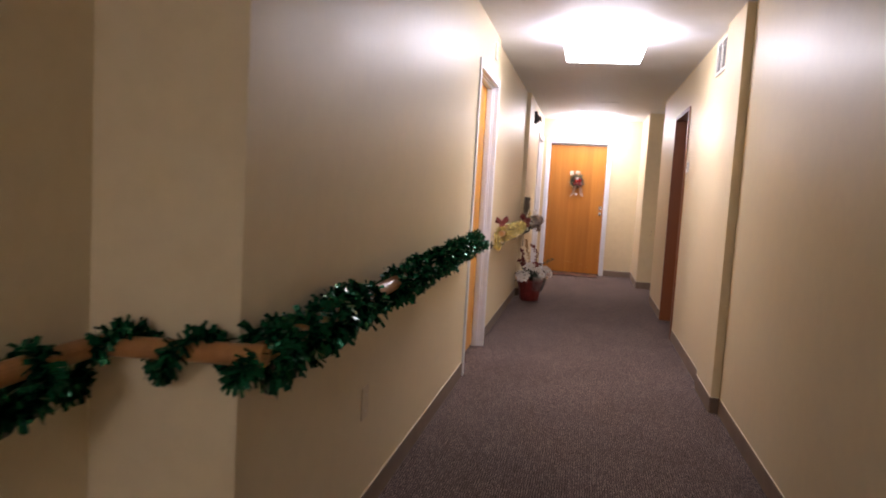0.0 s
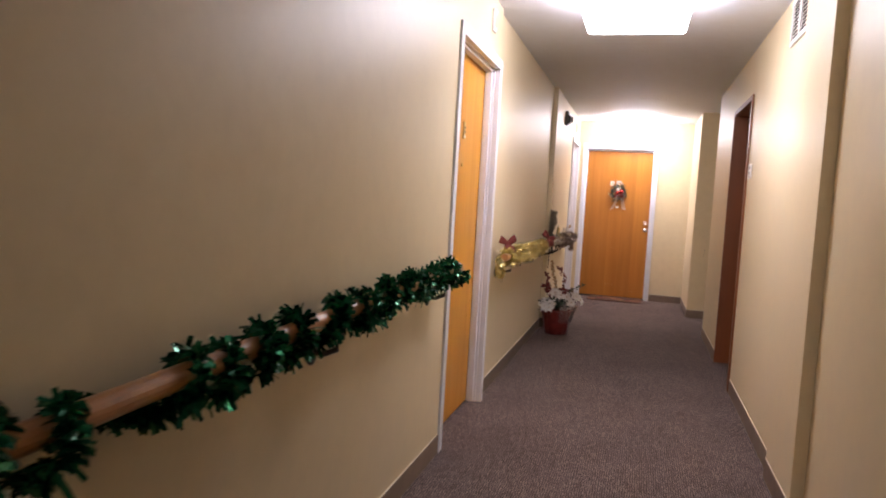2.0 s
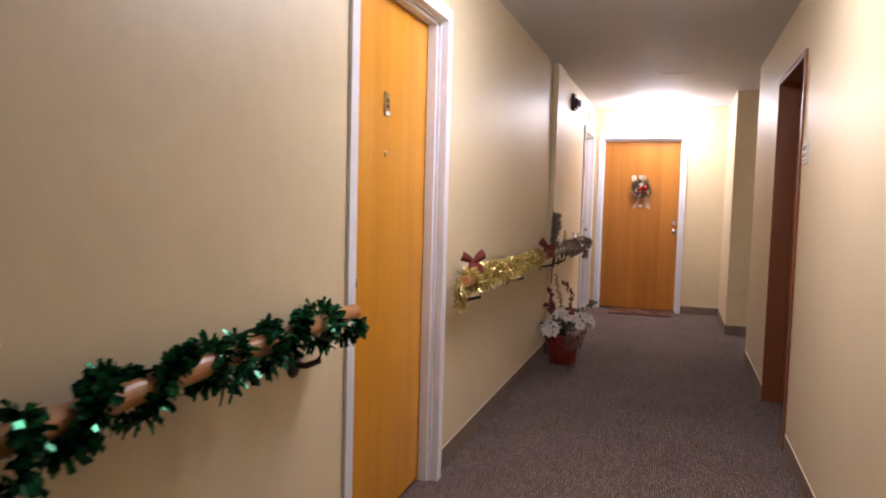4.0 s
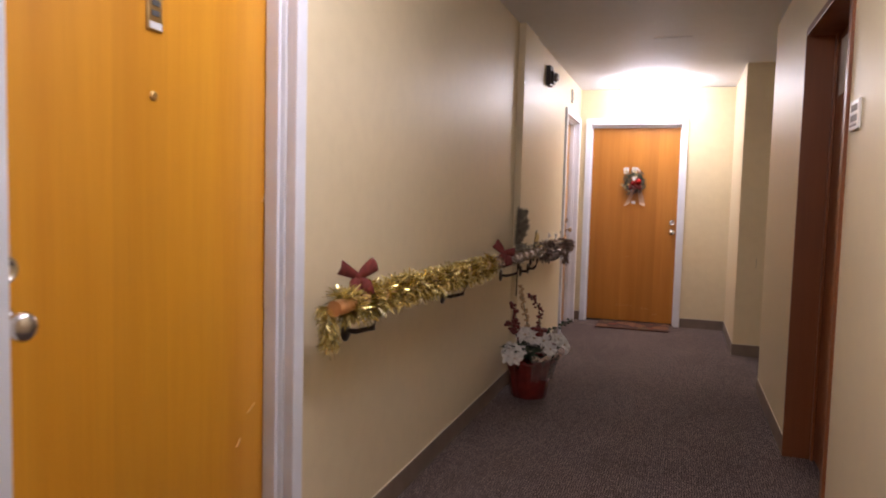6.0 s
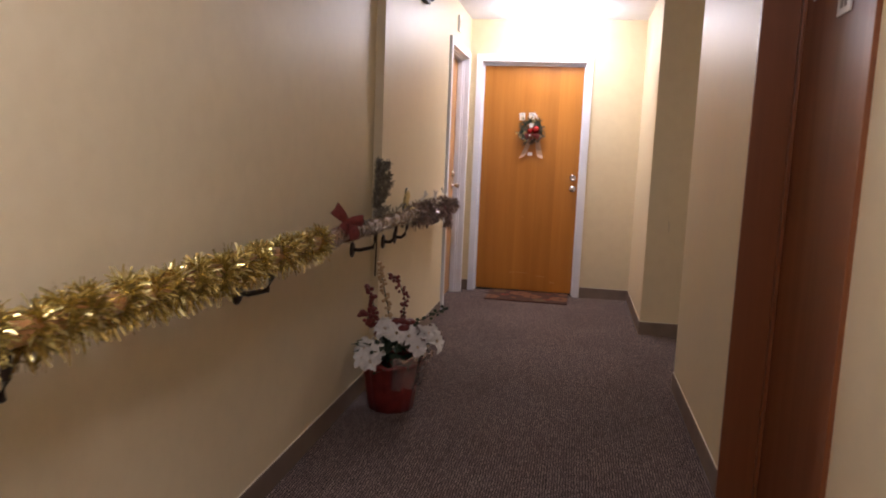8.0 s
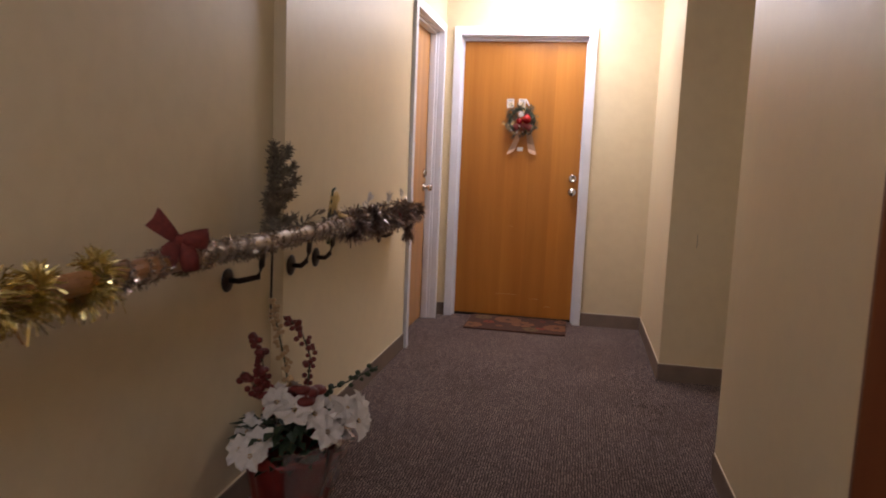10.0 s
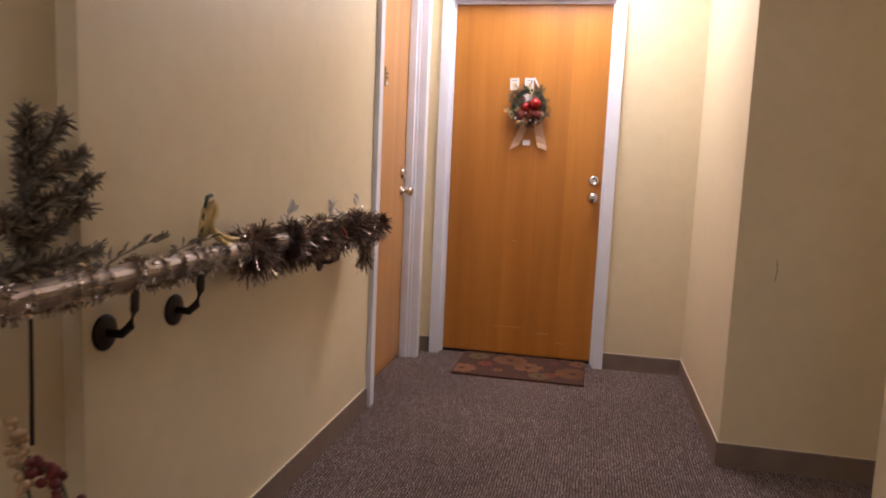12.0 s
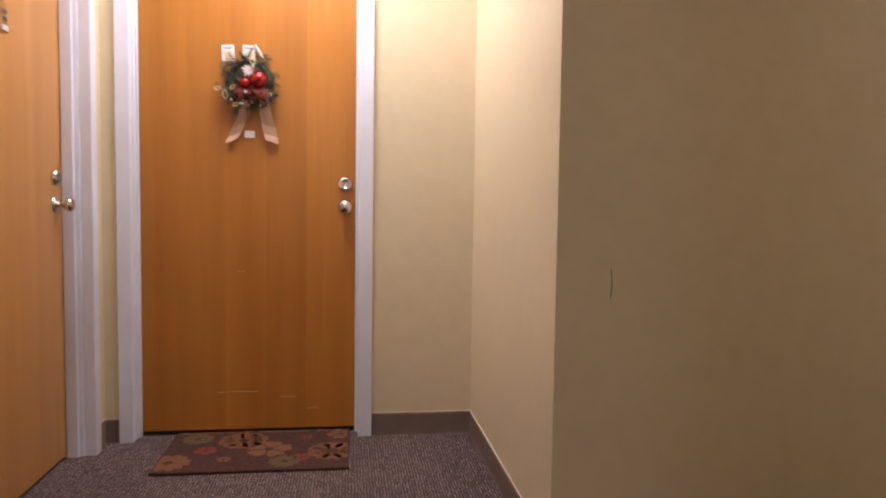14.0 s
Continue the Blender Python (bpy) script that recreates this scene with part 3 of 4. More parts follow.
def spiral_x(x0, x1, turns, radius, y, z, phase=0.0):
    def path(u):
        a = phase + 2 * math.pi * turns * u
        return (x0 + (x1 - x0) * u, y + radius * math.cos(a), z + radius * math.sin(a))
    return path


garland("tinsel_garland", "dense green foil garland wound round the handrail", spiral_y(1.86, 2.55, 7, 0.044, RX, first_height, 0.0, 0.012), 90, 2300, 0.040, 0.0125, GREEN_FOIL, 3)
garland("tinsel_garland", "green foil garland wound loosely round the handrail", spiral_y(2.5, 4.1, 9.5, 0.043, RX, first_height, 0.5, 0.014), 260, 3300, 0.036, 0.0115, GREEN_FOIL, 4)
garland("tinsel_garland", "green foil garland wound round the handrail beside a door", spiral_y(4.05, 4.90, 7.5, 0.042, RX, first_height, 2.2, 0.004), 160, 1900, 0.031, 0.0105, GREEN_FOIL, 14)
garland("tinsel_garland", "green foil garland wound round the corner of the rail", spiral_x(-0.36, RN, 2.2, 0.039, 1.83, RZ1 - 0.012, 2.6), 60, 800, 0.034, 0.011, GREEN_FOIL, 5)
garland("tinsel_garland", "green foil garland hanging on the set-back rail", spiral_y(0.9, 1.8, 6, 0.046, RN, RZ1 - 0.05, 1.0), 100, 2600, 0.04, 0.012, GREEN_FOIL, 6)
garland("tinsel_garland", "bright gold tinsel garland wound thickly round the handrail", spiral_y(6.17, 7.90, 19, 0.027, RX, rail_height, 0.3, 0.0), 200, 13500, 0.044, 0.0036, GOLD_FOIL, 7)


def tail(x, y, z0, z1):
    def path(u):
        return (x + 0.012 * math.sin(3 * u), y + 0.03 * u, z0 + (z1 - z0) * u)
    return path


garland("tinsel_garland", "short gold tinsel end hanging from the rail", tail(RX - 0.035, 6.11, RZ2 + 0.02, RZ2 - 0.10), 12, 900, 0.032, 0.003, GOLD_FOIL, 8, 0.5)
garland("tinsel_garland", "thin champagne tinsel wound round the bare rail", spiral_y(7.84, 9.50, 33, 0.0265, RX, rail_height), 560, 10500, 0.014, 0.003, SILVER_FOIL, 9)
garland("tinsel_garland", "thick dark tinsel garland with silver flecks at the rail's end", spiral_y(9.42, 10.50, 9, 0.032, RX, rail_height, 0.0, 0.008), 130, 14500, 0.050, 0.0028, DUSK_FOIL, 10)
garland("tinsel_garland", "silver flecks among the dark tinsel at the rail's end", spiral_y(9.45, 10.50, 9, 0.036, RX, rail_height, 1.5), 130, 700, 0.045, 0.006, SILVER_FOIL, 11)
garland("tinsel_garland", "dark tinsel end hanging from the rail's end", tail(RX + 0.02, 10.31, rail_height(10.4) - 0.03, rail_height(10.4) - 0.15), 12, 420, 0.035, 0.004, DUSK_FOIL, 12, 0.5)


# ---- bows on the rail ----
def cloth(bm, points, widths, side, thick=0.0012):
    """A band of cloth with its own width at each point, and a little thickness."""
    pts = [Vector(p) for p in points]
    s = Vector(side).normalized()
    rows = []
    for i, (p, w) in enumerate(zip(pts, widths)):
        d = (pts[min(i + 1, len(pts) - 1)] - pts[max(i - 1, 0)]).normalized()
        n = d.cross(s).normalized() * thick
        rows.append([bm.verts.new(p - s * w / 2 - n), bm.verts.new(p + n * 3), bm.verts.new(p + s * w / 2 - n),
                     bm.verts.new(p + s * w / 2 + n), bm.verts.new(p + n * 5), bm.verts.new(p - s * w / 2 + n)])
    for a, b in zip(rows, rows[1:]):
        for k in range(6):
            bm.faces.new((a[k], a[(k + 1) % 6], b[(k + 1) % 6], b[k]))
    bm.faces.new(rows[0])
    bm.faces.new(rows[-1])


def bow(x, y, z, size, turn, lean, rises, label):
    """Two puffed loops, pinched at the knot, and two tails; rises: the slope of each loop."""
    b = base_of("ribbon_bow", label, "bow", pose(x, y, z, lean, 0, turn), "red bows on the rail")
    for s, rise in zip((-1, 1), rises):
        bm = bmesh.new()
        pts, wid = [], []
        for k in range(17):
            a = 2 * math.pi * k / 16
            out = 0.5 * (1 - math.cos(a))
            pts.append((size * 0.26 * math.sin(a) + 0.008, s * size * (0.08 + 0.92 * out), size * rise * out))
            wid.append(size * (0.34 + 0.46 * out ** 0.8))
        cloth(bm, pts, wid, (0.1, -rise * s * 0.7, 1))
        part("loop", bm, RED_RIBBON, b, smooth=True)
        bm = bmesh.new()
        cloth(bm, [(0.006, s * size * 0.05, 0), (0.024, s * size * 0.28, -size * 0.32), (0.03, s * size * 0.36, -size * 0.68), (0.026, s * size * 0.48, -size * 1.08)],
              [size * 0.3, size * 0.6, size * 0.7, size * 0.6], (0.35, 1, 0.25 * s))
        part("tail", bm, RED_RIBBON, b, smooth=True)
    bm = bmesh.new()
    bmesh.ops.create_uvsphere(bm, u_segments=14, v_segments=9, radius=size * 0.19, matrix=Matrix.Translation((0.014, 0, 0)) @ Matrix.Diagonal((0.7, 0.9, 1.1, 1)))
    part("knot", bm, RED_RIBBON, b, smooth=True)
    return b


bow(RX - 0.03, 6.33, 0.972, 0.058, -50, 4, (0.55, 0.6), "dull red ribbon bow standing on gold tinsel")
bow(RX + 0.015, 8.12, 0.938, 0.063, -48, -6, (0.75, 0.1), "dark red velvet bow tied on the silver tinsel")


# ---- sprigs on the rail ----
def sprig(base, height, label, seed):
    rng = random.Random(seed)
    b = base_of("pine_sprig", label, "sprig", pose(*base))
    bm = bmesh.new()
    tube(bm, [(0, 0, -0.30), (0.004, 0, -0.1), (0, 0.004, height * 0.5), (0.006, -0.004, height)], 0.004, 7, 0.002)
    part("stem", bm, BLACK_IRON, b, "thin dark stem")
    verts, faces = [], []
    arms = [(Vector((0, 0, 0.0)), Vector((0.005, 0, height)), 800)]
    for h, dy, dz in ((0.04, 0.13, 0.06), (0.09, 0.12, 0.06), (0.14, 0.10, 0.05), (0.05, -0.08, 0.05), (0.0, 0.16, 0.02), (0.0, -0.12, 0.02), (0.17, 0.04, 0.08)):
        arms.append((Vector((0, 0, h)), Vector((rng.uniform(0.0, 0.05), dy, h + dz)), 260))
    for a, e, n in arms:
        ax = (e - a)
        for _ in range(n):
            u = rng.random()
            p = a + ax * u
            d = (Vector((rng.gauss(0, 1), rng.gauss(0, 1), rng.gauss(0, 1))).normalized() + ax.normalized() * 0.8).normalized()
            ln = rng.uniform(0.015, 0.032)
            side = d.cross(Vector((rng.gauss(0, 1), rng.gauss(0, 1), rng.gauss(0, 1)))).normalized() * rng.uniform(0.002, 0.004)
            k = len(verts)
            verts += [p - side, p + side, p + d * ln + side * 0.6, p + d * ln - side * 0.6]
            faces.append((k, k + 1, k + 2, k + 3))
    me = bpy.data.meshes.new("needles")
    me.from_pydata([tuple(v) for v in verts], [], faces)
    me.materials.append(FROST)
    n = new("needles", me)
    n.parent = b
    tagged(n, "frosted grey-green needles", kind="stuff")


sprig((RX - 0.045, 8.76, RZ2 + 0.03), 0.26, "frosted artificial pine sprig tucked behind the rail", 21)

# small gilt ribbon curl standing on the rail
curl = base_of("gold_ribbon_curl", "small gold and green ribbon curl standing on the rail", "ribbon", pose(RX - 0.035, 9.30, RZ2 - 0.01))
curl.scale = (1.2, 1.2, 1.2)
bm = bmesh.new()
cloth(bm, [(0.0, -0.016, 0.03), (0.006, -0.018, 0.065), (0.008, -0.008, 0.095), (0.004, 0.008, 0.112), (0.008, 0.016, 0.098), (0.012, 0.010, 0.082), (0.010, -0.004, 0.068), (0.008, 0.002, 0.045)],
      [0.016, 0.019, 0.022, 0.018, 0.02, 0.022, 0.02, 0.015], (0.8, 0.5, 0.1))
part("upright_loop", bm, GOLD_RIBBON, curl, smooth=True)
for dx, top, reach in ((0.006, 0.062, 0.15), (0.02, 0.045, 0.12)):
    bm = bmesh.new()
    cloth(bm, [(dx, -0.004, top), (dx + 0.008, 0.02, top - 0.02), (dx + 0.014, 0.06, top - 0.034), (dx + 0.016, 0.1, top - 0.038), (dx + 0.012, reach, top - 0.032)],
          [0.012, 0.013, 0.013, 0.012, 0.009], (0.5, 0, 0.9))
    part("tendril", bm, GOLD_RIBBON, curl, smooth=True)
bm = bmesh.new()
tube(bm, [(-0.004, -0.02, -0.06), (-0.004, -0.018, 0.03), (0, -0.012, 0.08), (0.003, 0.0, 0.118), (0.004, 0.014, 0.121)], 0.0055, 7, 0.004)
part("stem", bm, LEAF, curl, smooth=True)


def leaf_spray(label, base, reach, leaves, size, mat, seed):
    """A small spray: a bent twig with paired pointed leaves."""
    rng = random.Random(seed)
    b = base_of("leaf_spray", label, "sprig", pose(*base), "sprays on the second rail")
    end = Vector(reach)
    pts = [end * u + Vector((0, 0, 0.012 * math.sin(3.1 * u))) for u in (0, 0.33, 0.66, 1.0)]
    bm = bmesh.new()
    tube(bm, pts, 0.0022, 6, 0.0012)
    part("twig", bm, mat, b)
    for k in range(leaves):
        u = (k + 0.6) / leaves
        p = end * u + Vector((0, 0, 0.012 * math.sin(3.1 * u)))
        d = (end.normalized() * 0.7 + Vector((rng.gauss(0, 0.6), rng.gauss(0, 0.5), rng.uniform(0.0, 0.9)))).normalized()
        sd = d.cross(Vector((rng.gauss(0, 1), rng.gauss(0, 1), rng.gauss(0, 1)))).normalized()
        n = d.cross(sd)
        ln = size * rng.uniform(0.7, 1.2)
        bm = bmesh.new()
        v = [bm.verts.new(p), bm.verts.new(p + d * ln * 0.35 + sd * ln * 0.22 + n * 0.002), bm.verts.new(p + d * ln * 0.7 + sd * ln * 0.17 + n * 0.001), bm.verts.new(p + d * ln - n * 0.004),
             bm.verts.new(p + d * ln * 0.7 - sd * ln * 0.17 + n * 0.001), bm.verts.new(p + d * ln * 0.35 - sd * ln * 0.22 + n * 0.002), bm.verts.new(p + d * ln * 0.5 - n * 0.002)]
        for i in range(6):
            bm.faces.new((v[6], v[i], v[(i + 1) % 6]))
        part("leaf", bm, mat, b)


top = RZ2 + 0.012
leaf_spray("frosted grey-green spray lying along the wooden rail", (RX, 8.86, top), (0.02, 0.2, 0.05), 12, 0.03, FROST, 61)
leaf_spray("frosted grey-green spray lying along the wooden rail", (RX + 0.01, 9.06, top), (0.012, 0.16, 0.03), 10, 0.028, FROST, 62)
leaf_spray("frosted grey-green spray lying along the wooden rail", (RX - 0.02, 8.62, top), (-0.01, 0.16, 0.035), 9, 0.028, FROST, 63)
for y, seed in ((9.72, 64), (10.08, 65), (10.34, 66)):
    leaf_spray("pale silk leaves standing out of dark tinsel", (RX - 0.02, y, top + 0.01), (0.0, 0.035, 0.05), 7, 0.04, WHITE_PETAL, seed)
bm = bmesh.new()
cloth(bm, [(RX + 0.045, 10.0, RZ2 + 0.01), (RX + 0.064, 10.01, RZ2 - 0.01), (RX + 0.064, 10.02, RZ2 - 0.03), (RX + 0.052, 10.0, RZ2 - 0.055)], [0.012, 0.018, 0.018, 0.01], (0, 1, 0.2))
thing("ribbon_scrap", bm, RED_RIBBON, "small scrap of red ribbon caught in dark tinsel", "ribbon", smooth=True)


# ---- flower pot ----
def flower_pot(x, y):
    rng = random.Random(33)
    pot = base_of("flower_pot", "red foil-wrapped pot of white poinsettias and red berry twigs", "flower pot", pose(x, y, 0))
    pot.scale = (1.12, 1.12, 1.08)
    bm = bmesh.new()
    n, rings = 48, []
    for r, z, f in ((0.088, 0.0, 0.0), (0.095, 0.004, 0.002), (0.106, 0.08, 0.003), (0.118, 0.16, 0.004), (0.128, 0.20, 0.007), (0.136, 0.225, 0.012), (0.128, 0.218, 0.009), (0.114, 0.19, 0.004), (0.105, 0.15, 0.0)):
        ring = []
        for i in range(n):
            a = 2 * math.pi * i / n
            rr = r + f * math.sin(i * 2 * math.pi / 4 + rng.uniform(-0.4, 0.4)) + rng.uniform(-1, 1) * 0.0012
            ring.append(bm.verts.new((rr * math.cos(a), rr * math.sin(a), z + (f * 0.6 * math.sin(i * 1.3) if f else 0))))
        rings.append(ring)
    for a, b in zip(rings, rings[1:]):
        for i in range(n):
            bm.faces.new((a[i], a[(i + 1) % n], b[(i + 1) % n], b[i]))
    bm.faces.new(rings[0])
    bm.faces.new(rings[-1])
    part("pot", bm, RED_FOIL, pot, "crinkled red foil wrap", smooth=True)
    bm = bmesh.new()
    rings = []
    for r, z in ((0.118, 0.11), (0.142, 0.2), (0.165, 0.262), (0.168, 0.266), (0.144, 0.203), (0.12, 0.112)):
        rings.append([bm.verts.new(((r + 0.012 * math.sin(i * 1.9) + rng.uniform(-1, 1) * 0.006) * math.cos(math.radians(i * 10 - 75)),
                                    (r + 0.012 * math.sin(i * 1.9)) * math.sin(math.radians(i * 10 - 75)), z + 0.01 * math.sin(i * 2.3))) for i in range(15)])
    for a, b in zip(rings, rings[1:]):
        for i in range(14):
            bm.faces.new((a[i], a[i + 1], b[i + 1], b[i]))
    part("cellophane", bm, CELLOPHANE, pot, "clear crinkled cellophane", smooth=True)
    bm = bmesh.new()
    for _ in range(130):
        a, r = rng.uniform(0, 2 * math.pi), rng.uniform(0.02, 0.12)
        c = Vector((r * math.cos(a), r * math.sin(a), rng.uniform(0.19, 0.32)))
        d = Vector((math.cos(a), math.sin(a), rng.uniform(-0.5, 0.6))).normalized()
        s = d.cross(Vector((0, 0, 1))).normalized() * 0.016
        up = Vector((0, 0, 0.008))
        v = [bm.verts.new(c), bm.verts.new(c + d * 0.03 + s + up), bm.verts.new(c + d * 0.065), bm.verts.new(c + d * 0.03 - s + up)]
        bm.faces.new(v)
    part("leaves", bm, LEAF, pot, "dark green leaves", kind="stuff")
    # white flowers, each a ring of pointed petals
    spots = []
    for k in range(17):
        a = math.radians(-165 + k * 20 + rng.uniform(-6, 6))
        r = 0.105 + 0.035 * rng.random()
        spots.append((r * math.cos(a), r * math.sin(a), 0.285 + rng.uniform(-0.045, 0.06)))
    for k in range(8):
        a = math.radians(k * 45 + 12)
        spots.append((0.07 * math.cos(a) + 0.02, 0.07 * math.sin(a), 0.345 + rng.uniform(-0.02, 0.025)))
    spots += [(0.15, 0.02, 0.34), (0.17, 0.08, 0.33), (-0.09, -0.13, 0.25), (-0.05, -0.15, 0.245), (0.19, 0.0, 0.315)]
    # a gap among the blooms lets the dark leaves show
    spots = [q for q in spots if not (-85 < math.degrees(math.atan2(q[1], q[0])) < -35 and q[2] < 0.33)]
    for sx, sy, sz in spots:
        out = (Vector((sx, sy, 0)).normalized() * 0.8 + Vector((0.1, -0.35, 0.55))).normalized()
        q = out.to_track_quat("Z", "Y").to_matrix().to_4x4()
        bm = bmesh.new()
        for j in range(6):
            a = 2 * math.pi * j / 6 + rng.uniform(-0.2, 0.2)
            ln, w = rng.uniform(0.044, 0.062), rng.uniform(0.016, 0.022)
            d, s = Vector((math.cos(a), math.sin(a), 0)), Vector((-math.sin(a), math.cos(a), 0))
            lift, dip = rng.uniform(0.004, 0.014), rng.uniform(-0.012, 0.006)
            z = Vector((0, 0, 1))
            v = [bm.verts.new(d * 0.004), bm.verts.new(d * ln * 0.4 + s * w + z * lift * 0.8), bm.verts.new(d * ln * 0.75 + s * w * 0.7 + z * lift),
                 bm.verts.new(d * ln + z * dip), bm.verts.new(d * ln * 0.75 - s * w * 0.7 + z * lift), bm.verts.new(d * ln * 0.4 - s * w + z * lift * 0.8), bm.verts.new(d * ln * 0.5 + z * lift * 0.3)]
            for i0 in range(6):
                bm.faces.new((v[6], v[i0], v[(i0 + 1) % 6]))
        fl = part("flower", bm, WHITE_PETAL, pot, "white silk poinsettia", Matrix.Translation((sx, sy, sz)) @ q)
        bm = bmesh.new()
        for j in range(5):
            bmesh.ops.create_icosphere(bm, subdivisions=1, radius=0.0028, matrix=Matrix.Translation((0.005 * math.cos(j * 1.26), 0.005 * math.sin(j * 1.26), 0.006)))
        part("flower_heart", bm, GOLD_BERRY, fl)

    def berry_twig(points, mat, n, size, label):
        pts = [Vector(p) for p in points]
        bm = bmesh.new()
        tube(bm, pts, 0.0028, 6, 0.0018)
        tw = part("berry_twig", bm, LEAF, pot, label)
        bm = bmesh.new()
        bmesh.ops.create_icosphere(bm, subdivisions=2, radius=1.0)
        ball = mesh_of("berry", bm, mat, True)
        for k in range(n):
            u = 0.15 + 0.85 * k / n
            f = u * (len(pts) - 1)
            i = min(int(f), len(pts) - 2)
            p = pts[i].lerp(pts[i + 1], f - i) + Vector((rng.uniform(-1, 1), rng.uniform(-1, 1), rng.uniform(-1, 1))) * size * 1.8
            berry = new("berry", ball)
            berry.parent = tw
            r = size * rng.uniform(0.75, 1.15)
            berry.matrix_basis = Matrix.Translation(p) @ Matrix.Diagonal((r, r, r, 1))

    berry_twig([(0.0, 0, 0.3), (0.045, 0.0, 0.40), (0.05, 0.0, 0.49), (0.02, 0.0, 0.57), (-0.03, 0.0, 0.60)], RED_BERRY, 46, 0.0078, "arching twig of dark red berries")
    berry_twig([(-0.02, 0, 0.3), (-0.07, -0.01, 0.41), (-0.09, -0.01, 0.48), (-0.115, -0.02, 0.545)], RED_BERRY, 44, 0.0095, "upright twig of dark red berries")
    berry_twig([(-0.02, -0.02, 0.3), (-0.08, -0.03, 0.38), (-0.13, -0.04, 0.44)], RED_BERRY, 36, 0.0105, "short twig of dark red berries")
    berry_twig([(-0.01, 0.02, 0.3), (-0.03, 0.02, 0.45), (-0.055, 0.02, 0.56), (-0.07, 0.02, 0.64)], GOLD_BERRY, 64, 0.007, "upright twig of gold berries")
    berry_twig([(0.0, 0, 0.32), (0.08, 0.02, 0.38), (0.16, 0.05, 0.42), (0.22, 0.08, 0.455)], LEAF, 22, 0.008, "trailing twig of dark buds")
    bm = bmesh.new()
    for k in range(9):
        p = Vector((0.03 + rng.uniform(-0.045, 0.045), -0.02 + rng.uniform(-0.03, 0.03), 0.385 + rng.uniform(-0.03, 0.025)))
        bmesh.ops.create_icosphere(bm, subdivisions=2, radius=rng.uniform(0.016, 0.028), matrix=Matrix.Translation(p) @ Matrix.Diagonal((1, 1, 0.6, 1)))
    part("red_blossom", bm, RED_BERRY, pot, "crumpled dark red blossom", smooth=True)


flower_pot(-0.295, 8.65)


